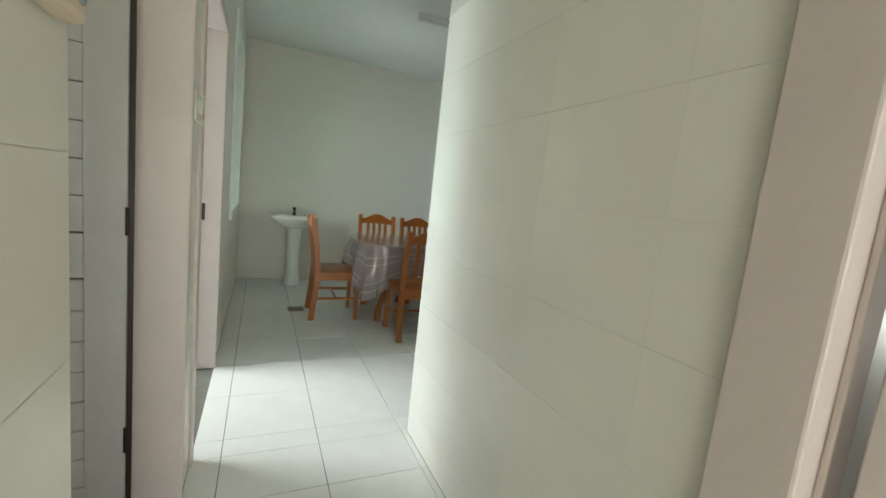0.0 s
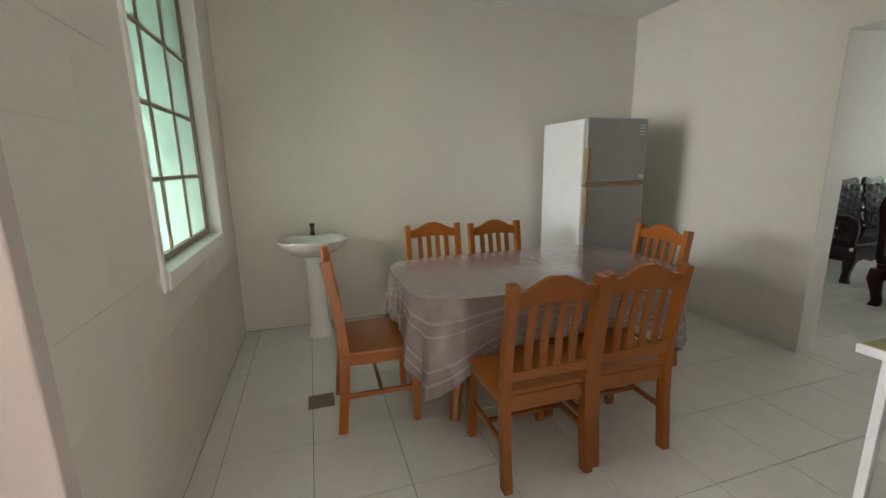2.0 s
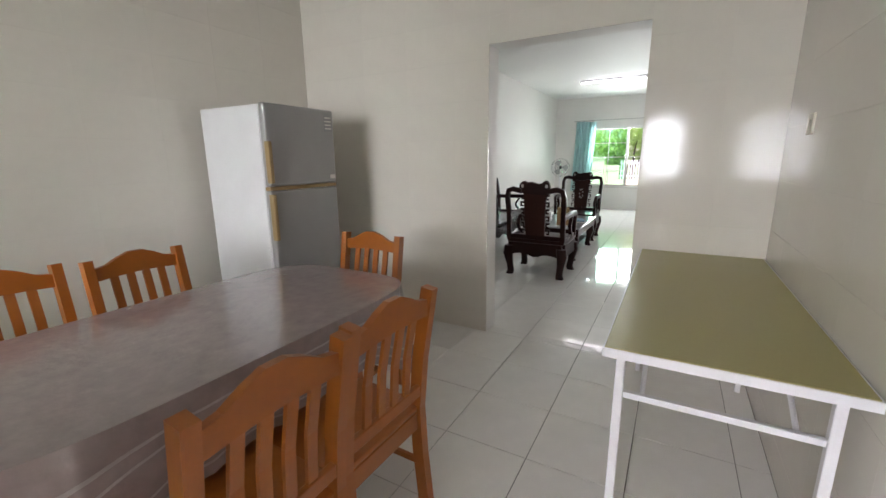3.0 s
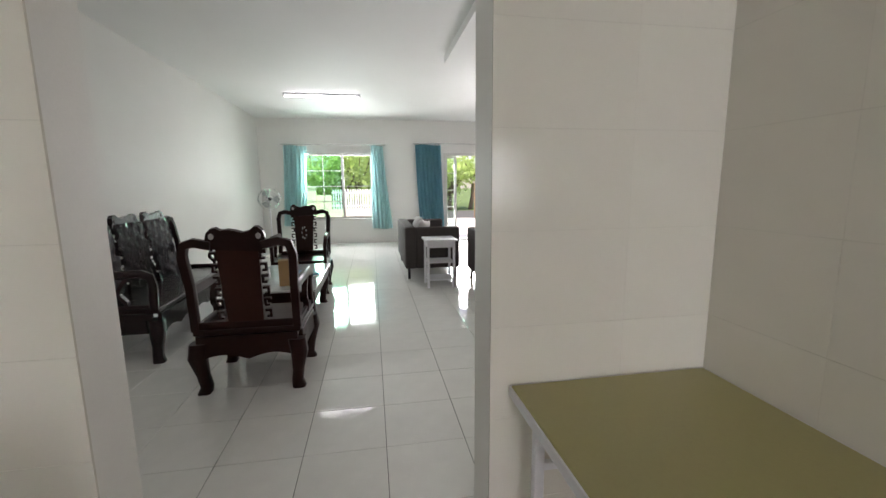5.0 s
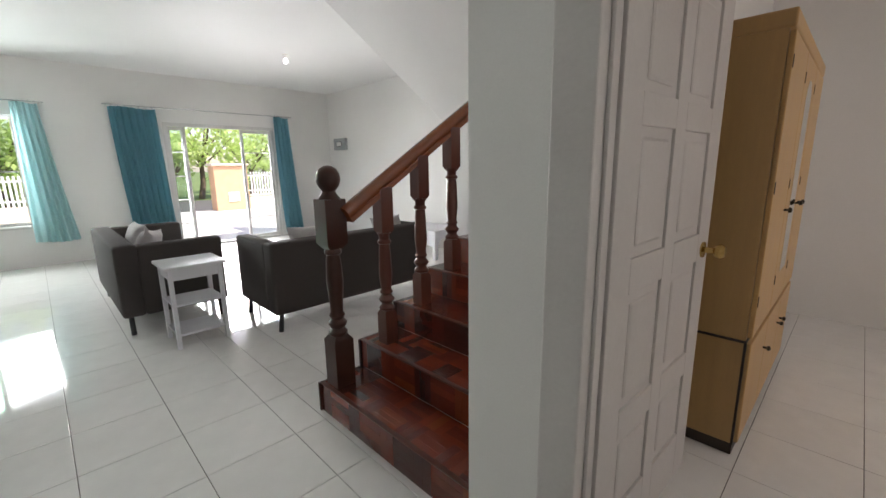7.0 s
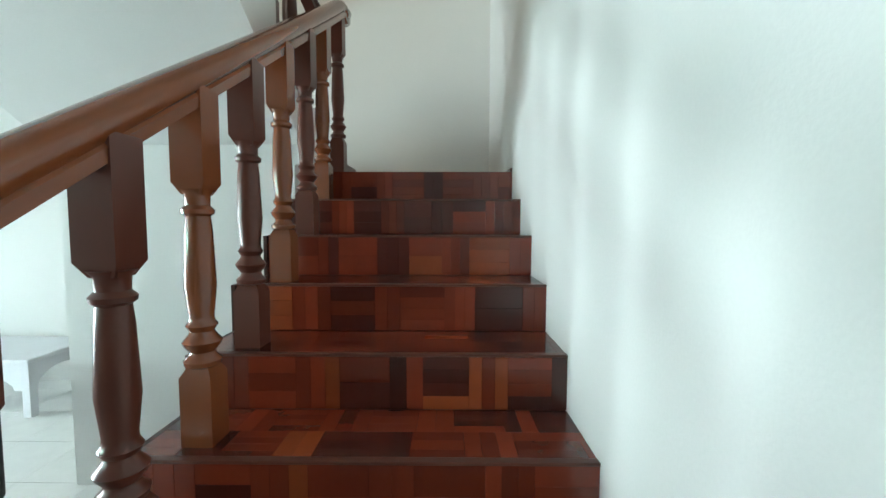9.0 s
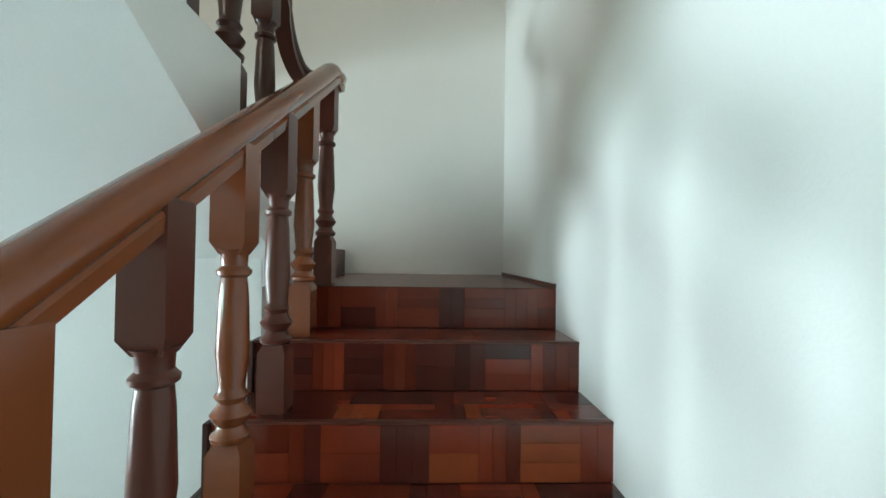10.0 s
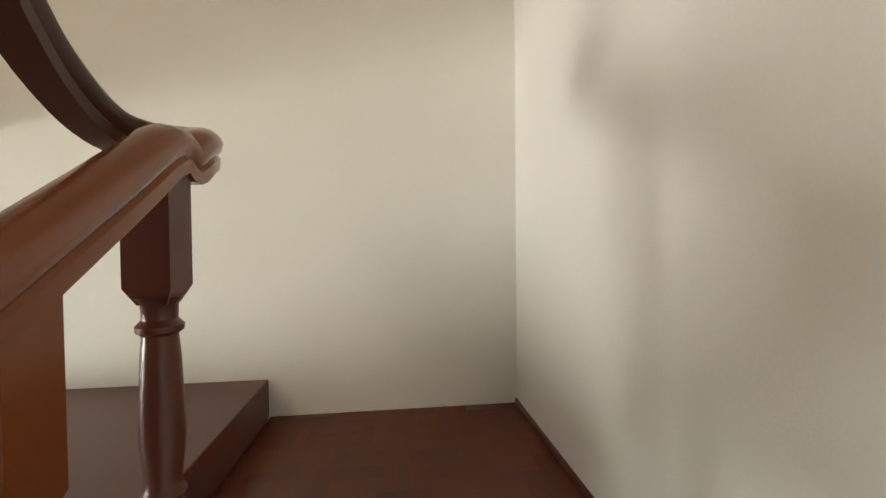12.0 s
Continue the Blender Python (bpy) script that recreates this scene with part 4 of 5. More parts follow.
for y in (-0.2, 0.2):
    bm = bmesh.new()
    sweep(bm, [(-0.70, y, 0.60), (-0.35, y, 0.765)], circle(0.008, 8))
    part("brace", bm, WHITE_METAL, t)
part("under_rail", B(-0.70, 0.69, 0.26, 0.28, 0.745, 0.772, bev=0.003), WHITE_METAL, t)


def switch(name, m, label, w=0.09, hgt=0.09, keys=1):
    t = thing(name, m, label, "switch")
    part("plate", B(-w / 2, w / 2, -0.012, 0, -hgt / 2, hgt / 2, bev=0.004), CREAM_PLASTIC, t)
    for i in range(keys):
        x = (i - (keys - 1) / 2) * 0.045
        part("rocker", B(x - 0.012, x + 0.012, -0.017, -0.012, -0.02, 0.02, bev=0.002), CREAM_PLASTIC, t)
    return t


switch("light_switch", pose(3.40, 2.098, 1.51, rz=180), "white plastic wall switch above the olive table")
t = switch("double_switch", pose(0.0, 1.985, 1.46, rz=90), "wide white double switch plate with a red mark", 0.17, 0.10, 2)
part("neon_mark", B(0.05, 0.062, -0.0185, -0.016, -0.03, -0.012), RED_GAS, t)
t = thing("wall_box", pose(0.0, 0.80, 1.42, rz=90), "aged beige plastic box on the wall by the bathroom door", "switch box")
part("case", B(-0.065, 0.065, -0.032, 0, -0.03, 0.2, bev=0.01), BEIGE_PLASTIC, t)
part("button", B(0.03, 0.042, -0.037, -0.032, -0.012, 0.0, bev=0.002), GREY_PLASTIC, t)

# ---- tube lamp fittings ----
def tube_lamp(name, m, lit, label):
    t = thing(name, m, label, "tube lamp")
    part("batten", B(-0.64, 0.64, -0.022, 0.022, -0.03, 0, bev=0.005), WHITE_METAL, t)
    for s in (-1, 1):
        part("end_holder", B(s * 0.625 - 0.015, s * 0.625 + 0.015, -0.02, 0.02, -0.075, -0.028, bev=0.004), WHITE_PLASTIC, t)
    bm = bmesh.new()
    lathe(bm, [(0.014, -0.61), (0.014, 0.61)], 12)
    bmesh.ops.transform(bm, matrix=pose(0, 0, -0.055, 0, 90, 0), verts=bm.verts)
    part("tube", bm, TUBE_GLOW if lit else WHITE_PLASTIC, t, "lit tube" if lit else "unlit tube", 40)


tube_lamp("ceiling_tube_lamp", pose(10.38, 3.89, ZL, rz=90), True, "lit white fluorescent tube lamp on the living room ceiling")
tube_lamp("ceiling_tube_lamp", pose(2.02, 3.75, ZD, rz=-4), False, "unlit fluorescent tube lamp on the dining room ceiling")
t = thing("ceiling_bulb", pose(10.56, 0.226, ZL), "lit round bulb in a white ceiling holder", "bulb")
bm = bmesh.new()
lathe(bm, [(0.05, 0), (0.05, -0.012), (0.025, -0.02), (0.02, -0.045)], 16)
part("holder", bm, WHITE_PLASTIC, t, "", 40)
bm = bmesh.new()
lathe(bm, [(0.015, -0.045), (0.03, -0.065), (0.035, -0.085), (0.028, -0.108), (0.004, -0.118)], 16)
part("bulb", bm, BULB_GLOW, t, "", 60)

# ---- carved rosewood set ----
def fret(bm, x0, x1, y, z0, z1, t=0.012, n=5, flip=1):
    """A ladder of broken key-pattern bars."""
    hgt = (z1 - z0) / n
    for i in range(n):
        z = z0 + i * hgt
        box(bm, x0, x1, y - t, y + t, z + hgt * 0.80, z + hgt)
        a, b = (x0, x0 + (x1 - x0) * 0.35) if (i % 2 == 0) == (flip > 0) else (x1 - (x1 - x0) * 0.35, x1)
        box(bm, a, b, y - t, y + t, z + hgt * 0.3, z + hgt * 0.80)
        box(bm, x0 + (x1 - x0) * 0.2, x0 + (x1 - x0) * 0.8, y - t, y + t, z + hgt * 0.3, z + hgt * 0.46)


CREST = [(-0.20, 0.93), (-0.215, 0.985), (-0.20, 1.03), (-0.17, 1.055), (-0.135, 1.06), (-0.10, 1.045), (-0.05, 1.05), (0.0, 1.062), (0.05, 1.05), (0.10, 1.06), (0.135, 1.085), (0.165, 1.085), (0.195, 1.06), (0.21, 1.02), (0.20, 0.93)]
CREST = [(x, z + (0.02 if x < 0 else 0)) for x, z in CREST]


def foot(bm, x, y, sx, sy, top):
    pts = [(x + sx * 0.015, y + sy * 0.015, top), (x + sx * 0.03, y + sy * 0.03, top * 0.72), (x + sx * 0.012, y + sy * 0.012, top * 0.35), (x, y, top * 0.12), (x + sx * 0.012, y + sy * 0.012, 0)]
    rad = (0.055, 0.052, 0.036, 0.036, 0.042)
    rings = []
    for (a, b, c), r in zip(pts, rad):
        rings.append([bm.verts.new((a + r * u, b + r * v, c)) for u, v in ((-1, -0.6), (-0.6, -1), (0.6, -1), (1, -0.6), (1, 0.6), (0.6, 1), (-0.6, 1), (-1, 0.6))])
    for lo, hi in zip(rings, rings[1:]):
        for i in range(8):
            j = (i + 1) % 8
            bm.faces.new((lo[i], lo[j], hi[j], hi[i]))
    bm.faces.new(rings[0])
    bm.faces.new(list(reversed(rings[-1])))


def back_unit(t, cx, fr_mat, pan_mat, inlay, lean=0.0, slim=1.0):
    """One carved back: crest, central panel and a ladder of fretwork on each side."""
    tilt = Matrix.Translation((0, 0, 0.44)) @ pose(0, 0, 0, lean, 0, 0) @ Matrix.Translation((0, 0, -0.44))
    def put(nm, bm, mat, label=""):
        bmesh.ops.transform(bm, matrix=Matrix.Translation((cx, 0, 0)) @ tilt @ Matrix.Diagonal((slim, 1, 1, 1)), verts=bm.verts)
        return part(nm, bm, mat, t, label)
    bm = bmesh.new()
    prism(bm, CREST, "y", -0.02, 0.02)
    put("crest", bm, fr_mat)
    for s in (-1, 1):
        bm = bmesh.new()
        lathe(bm, [(0.018, -0.026), (0.022, 0.0), (0.018, 0.026)], 12)
        bmesh.ops.transform(bm, matrix=pose(s * 0.165, 0, 1.03, 90, 0, 0), verts=bm.verts)
        put("scroll", bm, CUSHION if fr_mat == DARK_ROSE else fr_mat, "pale pierced scroll eye")
    bm = bmesh.new()
    prism(bm, [(-0.13, 0.46), (0.13, 0.46), (0.155, 0.95), (-0.155, 0.95)], "y", -0.014, 0.014)
    put("back_panel", bm, pan_mat)
    for s in (-1, 1):
        for k in range(6):
            bm = bmesh.new()
            fret(bm, min(s * 0.15, s * 0.20), max(s * 0.15, s * 0.20), 0, 0.47 + 0.077 * k, 0.547 + 0.077 * k, n=1, flip=s if k % 2 else -s)
            put("fret", bm, fr_mat)
    if inlay:
        for k in range(7):
            a = k * 0.9
            bm = bmesh.new()
            prism(bm, [(0.035 * math.cos(a) * q + 0.012 * math.cos(b), 0.71 + 0.075 * math.sin(a) * q + 0.018 * math.sin(b)) for q in (1,) for b in (0, 1.2, 2.4, 3.6, 4.8)], "y", 0.014, 0.017)
            put("inlay", bm, CUSHION, "pale shell inlay")


def rosewood_seat(name, m, width, units, label, mat, pan, inlay=False):
    t = thing(name, m, label, "armchair" if units == 1 else "sofa", "carved rosewood set")
    hw, d = width / 2, 0.56
    for x, sx in ((-hw + 0.055, -1), (hw - 0.055, 1)):
        for y, sy in ((0.02, -1), (d - 0.04, 1)):
            bm = bmesh.new()
            foot(bm, x, y, sx, sy, 0.34)
            part("leg", bm, mat, t, "", 50)
    part("seat_board", B(-hw + 0.01, hw - 0.01, -0.02, d + 0.02, 0.385, 0.425, bev=0.01), mat, t)
    for y0, y1 in ((-0.03, 0.0), (d, d + 0.03)):
        n = 24
        low = [(-hw + 0.03 + (2 * hw - 0.06) * i / n, 0.225 + 0.035 * abs(math.sin(math.pi * 2 * units * i / n)) - 0.03 * (1 if i in (0, n) else 0)) for i in range(n + 1)]
        bm = bmesh.new()
        prism(bm, [(hw - 0.03, 0.385), (-hw + 0.03, 0.385)] + low, "y", y0, y1)
        part("apron", bm, mat, t)
    for s in (-1, 1):
        part("side_apron", B(min(s * (hw - 0.035), s * (hw - 0.005)), max(s * (hw - 0.035), s * (hw - 0.005)), 0.03, d - 0.03, 0.235, 0.385, bev=0.008), mat, t)
        bm = bmesh.new()
        x = s * (hw - 0.03)
        sweep(bm, [(s * (hw - 0.20), -0.085, 0.965), (s * (hw - 0.10), -0.08, 0.985), (x - s * 0.01, -0.072, 0.97), (x + s * 0.012, -0.06, 0.90), (x, -0.02, 0.70), (x, 0.0, 0.42)], [(-0.024, -0.024), (0.024, -0.024), (0.03, 0), (0.024, 0.024), (-0.024, 0.024), (-0.03, 0)], up=(0, 1, 0))
        part("outer_post", bm, mat, t, "", 50)
        bm = bmesh.new()
        sweep(bm, [(x, -0.01, 0.68), (x, 0.2, 0.685), (x + s * 0.01, d - 0.08, 0.69), (x + s * 0.012, d - 0.02, 0.665), (x, d - 0.01, 0.60), (x, d - 0.02, 0.42)], [(-0.028, -0.02), (0.028, -0.02), (0.032, 0.01), (0.02, 0.022), (-0.02, 0.022), (-0.032, 0.01)], up=(s, 0.01, 0))
        part("arm", bm, mat, t, "", 50)
        bm = bmesh.new()
        sweep(bm, flowing([(x, 0.33, 0.42), (x, 0.36, 0.47), (x, 0.31, 0.54), (x, 0.34, 0.61), (x, 0.40, 0.68)]), [(-0.012, -0.02), (0.012, -0.02), (0.012, 0.02), (-0.012, 0.02)], up=(1, 0, 0))
        part("arm_support", bm, mat, t, "", 50)
        part("side_rail", B(x - 0.012, x + 0.012, 0.02, d - 0.04, 0.425, 0.455, bev=0.005), mat, t)
    span = (width - 0.30) / units
    t.scale = (1, 1, 1.05)
    for u in range(units):
        cx = -width / 2 + 0.15 + span * (u + 0.5)
        back_unit(t, cx, mat, pan, inlay, 8, 0.84 if units == 1 else 1.0)
    if units > 1:
        for u in range(units):
            cx = -width / 2 + 0.15 + span * (u + 0.5)
            bm = bmesh.new()
            n = 14
            gridv = [[bm.verts.new((cx - span * 0.47 + span * 0.94 * i / n, 0.045 - 0.085 * (j / n) + 0.012 * math.sin(i * 1.9 + j * 0.7 + u) + 0.008 * math.sin(j * 2.3 - i), 0.43 + 0.57 * j / n)) for i in range(n + 1)] for j in range(n + 1)]
            for j in range(n):
                for i in range(n):
                    bm.faces.new((gridv[j][i], gridv[j][i + 1], gridv[j + 1][i + 1], gridv[j + 1][i]))
            bmesh.ops.solidify(bm, geom=bm.faces[:], thickness=0.003)
            part("plastic_wrap", bm, mat, t, "crinkled clear plastic over dark wood", 60)
        bm = bmesh.new()
        sweep(bm, [(-hw + 0.1, -0.072, 0.95), (hw - 0.1, -0.072, 0.95)], [(-0.02, -0.025), (0.02, -0.025), (0.02, 0.025), (-0.02, 0.025)])
        part("back_top_rail", bm, mat, t)
    part("back_bottom_rail", B(-hw + 0.05, hw - 0.05, -0.02, 0.02, 0.425, 0.475, bev=0.006), mat, t)
    return t


rosewood_seat("carved_armchair", pose(5.64, 3.965, 0, rz=-91), 0.70, 1, "dark carved rosewood armchair with a fretwork back", DARK_ROSE, ROSE_PANEL)
rosewood_seat("carved_armchair", pose(8.72, 4.06, 0, rz=91), 0.70, 1, "dark carved rosewood armchair with shell inlay, facing the dining room", DARK_ROSE, ROSE_PANEL, True)
rosewood_seat("carved_sofa", pose(7.15, 5.36, 0, rz=180), 1.86, 3, "dark carved rosewood sofa wrapped in shiny clear plastic", PLASTIC_WRAP, PLASTIC_WRAP)
t = thing("carved_coffee_table", pose(7.22, 3.98, 0), "low dark rosewood coffee table with a pale glossy top", "coffee table", "carved rosewood set")
for sx in (-1, 1):
    for sy in (-1, 1):
        bm = bmesh.new()
        foot(bm, sx * 0.56, sy * 0.24, sx, sy, 0.34)
        part("leg", bm, DARK_ROSE, t, "", 50)
part("frame", B(-0.64, 0.64, -0.32, 0.32, 0.33, 0.44, bev=0.012), DARK_ROSE, t)
part("top", B(-0.66, 0.66, -0.34, 0.34, 0.44, 0.46, bev=0.006), TABLE_GLASS, t, "pale glossy stone top under glass")
part("undershelf", B(-0.54, 0.54, -0.22, 0.22, 0.14, 0.16, bev=0.004), DARK_ROSE, t)
t = thing("paper_box", pose(6.80, 3.92, 0.46, rz=12), "brown cardboard box standing on the coffee table", "box")
part("carton", B(-0.05, 0.05, -0.08, 0.08, 0, 0.24, bev=0.004), CARDBOARD, t)
part("flap", B(-0.05, 0.05, -0.10, -0.081, 0.20, 0.206), CARDBOARD, t)
t = thing("magazine_stack", pose(7.25, 3.82, 0.46, rz=20), "flat blue and white magazines on the coffee table", "magazine")
for i in range(3):
    part("magazine", B(-0.14 + i * 0.01, 0.14, -0.1, 0.1, 0.008 * i, 0.008 * i + 0.007), (WHITE_PLASTIC, BLUE_PRINT, BLUE_PRINT)[i], t)
t = thing("kettle", pose(7.1, 4.22, 0.46), "dark metal kettle on the coffee table", "kettle")
bm = bmesh.new()
lathe(bm, [(0.06, 0), (0.07, 0.02), (0.065, 0.10), (0.04, 0.15), (0.035, 0.17), (0.012, 0.19), (0.01, 0.21), (0.002, 0.215)], 16)
part("body", bm, STEEL, t, "", 40)
bm = bmesh.new()
sweep(bm, [(0.06, 0, 0.05), (0.11, 0, 0.07), (0.11, 0, 0.14), (0.045, 0, 0.155)], circle(0.008, 8), up=(0, 1, 0))
part("handle", bm, BLACK_METAL, t)

# ---- standing fan ----
t = thing("standing_fan", pose(11.4, 5.1, 0), "white pedestal fan with a wire cage", "fan")
bm = bmesh.new()
lathe(bm, [(0.19, 0), (0.19, 0.02), (0.05, 0.05), (0.025, 0.06)], 24)
part("base", bm, WHITE_PLASTIC, t, "", 40)
bm = bmesh.new()
lathe(bm, [(0.014, 0.05), (0.014, 0.98)], 10)
part("pole", bm, WHITE_METAL, t, "", 40)
FACE = pose(0, 0, 1.15, 90, 0, -70)
bm = bmesh.new()
lathe(bm, [(0.05, -0.16), (0.07, -0.12), (0.07, -0.04), (0.05, -0.02)], 16)
bmesh.ops.transform(bm, matrix=FACE, verts=bm.verts)
part("motor", bm, WHITE_PLASTIC, t, "", 40)
for k in range(3):
    bm = bmesh.new()
    a = k * 2 * math.pi / 3
    r0 = [bm.verts.new((math.cos(a + w) * r, math.sin(a + w) * r, 0.02 + 0.03 * w)) for r, w in ((0.03, -0.3), (0.17, -0.55), (0.19, 0.0), (0.17, 0.45), (0.03, 0.4))]
    bm.faces.new(r0)
    bmesh.ops.solidify(bm, geom=bm.faces[:], thickness=0.003)
    bmesh.ops.transform(bm, matrix=FACE, verts=bm.verts)
    part("blade", bm, GREY_PLASTIC, t, "smoky grey blade")
bm = bmesh.new()
lathe(bm, [(0.035, 0.0), (0.035, 0.06), (0.02, 0.072)], 16)
bmesh.ops.transform(bm, matrix=FACE, verts=bm.verts)
part("hub", bm, BLACK_METAL, t, "dark hub", 40)
bm = bmesh.new()
for rr, z in ((0.22, 0.02), (0.20, 0.05), (0.14, 0.065), (0.07, 0.07), (0.20, -0.02), (0.12, -0.03)):
    sweep(bm, [(rr * math.cos(2 * math.pi * i / 32), rr * math.sin(2 * math.pi * i / 32), z) for i in range(33)], circle(0.003, 5))
for k in range(32):
    a = 2 * math.pi * k / 32
    c, s = math.cos(a), math.sin(a)
    sweep(bm, [(0.03 * c, 0.03 * s, 0.07), (0.14 * c, 0.14 * s, 0.065), (0.20 * c, 0.20 * s, 0.05), (0.22 * c, 0.22 * s, 0.02)], circle(0.002, 4), up=(0.3, 0.2, 1))
bmesh.ops.transform(bm, matrix=FACE, verts=bm.verts)
part("cage", bm, CHROME, t)

# ---- dark sofas, side table ----
def sofa(name, m, length, label):
    t = thing(name, m, label, "sofa", "dark upholstered sofas")
    hl, d, top = length / 2, 0.82, 0.78
    part("back", B(-hl, hl, 0, 0.17, 0.16, top, bev=0.03, seg=3), SOFA_GREY, t, "", 60)
    for s in (-1, 1):
        part("arm", B(min(s * hl, s * (hl - 0.14)), max(s * hl, s * (hl - 0.14)), 0.16, d, 0.16, top - 0.01, bev=0.03, seg=3), SOFA_GREY, t, "", 60)
        for y in (0.06, d - 0.06):
            bm = bmesh.new()
            sweep(bm, [(s * (hl - 0.07), y, 0.17), (s * (hl - 0.05), y, 0.0)], [(a * 1.0, b) for a, b in circle(0.02, 10)], up=(0, 1, 0))
            part("leg", bm, BLACK_METAL, t, "thin dark leg", 40)
    part("seat_base", B(-hl + 0.14, hl - 0.14, 0.16, d - 0.02, 0.17, 0.32, bev=0.015), SOFA_GREY, t)
    n = 2 if length < 1.7 else 3
    w = (length - 0.28) / n
    for i in range(n):
        part("seat_cushion", B(-hl + 0.145 + i * w, -hl + 0.135 + (i + 1) * w, 0.17, d - 0.01, 0.32, 0.45, bev=0.03, seg=3), SOFA_GREY, t, "", 60)
    return t


def cushion(m, label, mat=CUSHION):
    t = thing("throw_cushion", m, label, "cushion")
    bm = bmesh.new()
    n = 10
    g = {}
    for sgn in (1, -1):
        for i in range(n + 1):
            for j in range(n + 1):
                u, v = i / n * 2 - 1, j / n * 2 - 1
                edge = i in (0, n) or j in (0, n)
                if edge and sgn < 0:
                    g[sgn, i, j] = g[1, i, j]
                    continue
                g[sgn, i, j] = bm.verts.new((0.21 * u * (1 - 0.08 * (1 - v * v)), sgn * 0.07 * (1 - u ** 4) ** 0.5 * (1 - v ** 4) ** 0.5, 0.21 * v * (1 - 0.08 * (1 - u * u))))
        for i in range(n):
            for j in range(n):
                bm.faces.new((g[sgn, i, j], g[sgn, i + 1, j], g[sgn, i + 1, j + 1], g[sgn, i, j + 1]))
    part("cover", bm, mat, t, "", 80)
    return t


sofa("two_seat_sofa", pose(9.60, 2.66, 0, rz=180), 1.66, "dark taupe two-seat sofa with square arms, side-on to the stairs")
sofa("three_seat_sofa", pose(7.90, 0.88, 0, rz=-90), 1.72, "dark taupe three-seat sofa with its back to the stairs")
cushion(pose(9.55, 2.40, 0.68, 18, 0, 4), "pale patterned cushion leaning in the two-seat sofa")
cushion(pose(9.12, 2.38, 0.66, 20, 8, -25), "pale patterned cushion leaning in the two-seat sofa")
cushion(pose(8.14, 0.35, 0.66, 18, 0, 95), "grey cushion leaning on the three-seat sofa")
cushion(pose(8.14, 1.25, 0.66, 18, 0, 85), "grey cushion leaning on the three-seat sofa")
t = thing("side_table", pose(8.36, 2.22, 0), "small white painted side table with two shelves", "side table")
part("top", B(-0.21, 0.21, -0.22, 0.22, 0.64, 0.665, bev=0.006), WHITE_METAL, t)
part("apron", B(-0.17, 0.17, -0.18, 0.18, 0.55, 0.64, bev=0.003), WHITE_METAL, t)
for sx in (-1, 1):
    for sy in (-1, 1):
        part("leg", B(sx * 0.165 - 0.016, sx * 0.165 + 0.016, sy * 0.175 - 0.016, sy * 0.175 + 0.016, 0, 0.64, bev=0.003), WHITE_METAL, t)
for z in (0.10, 0.34):
    part("shelf", B(-0.17, 0.17, -0.18, 0.18, z, z + 0.018, bev=0.003), WHITE_METAL, t)
t = thing("white_low_table", pose(9.46, -1.36, 0), "white low table with an arched apron by the white wall", "coffee table")
part("top", B(-0.56, 0.56, -0.31, 0.31, 0.42, 0.45, bev=0.008), WHITE_METAL, t)
for axis, half, off in (("y", 0.52, 0.27), ("x", 0.27, 0.52)):
    for sgn in (-1, 1):
        arch = [(half * 0.78 * math.cos(q), 0.20 + 0.13 * math.sin(q)) for q in [math.pi * k / 12 for k in range(13)]]
        bm = bmesh.new()
        prism(bm, [(-half, 0.20), (-half, 0.42), (half, 0.42), (half, 0.20)] + arch, axis, min(sgn * off, sgn * (off - 0.02)), max(sgn * off, sgn * (off - 0.02)))
        part("arched_apron", bm, WHITE_METAL, t)
for sx in (-1, 1):
    for sy in (-1, 1):
        part("leg", B(sx * 0.505 - 0.03, sx * 0.505 + 0.03, sy * 0.255 - 0.03, sy * 0.255 + 0.03, 0, 0.42, bev=0.004), WHITE_METAL, t)
t = thing("distribution_box", pose(12.55, -1.81, 1.87), "grey metal electric distribution box on the white wall", "electric box")
part("case", B(-0.22, 0.22, 0, 0.07, -0.12, 0.12, bev=0.006), GREY_PLASTIC, t)
part("breaker_window", B(-0.10, 0.12, 0.07, 0.075, -0.05, 0.05), BLACK_METAL, t)
for i in range(4):
    part("breaker", B(-0.09 + i * 0.045, -0.055 + i * 0.045, 0.075, 0.085, -0.04, 0.04, bev=0.002), WHITE_PLASTIC, t)
switch("wall_socket", pose(11.6, -1.81, 0.75, rz=180), "white plastic wall socket low on the living room wall")


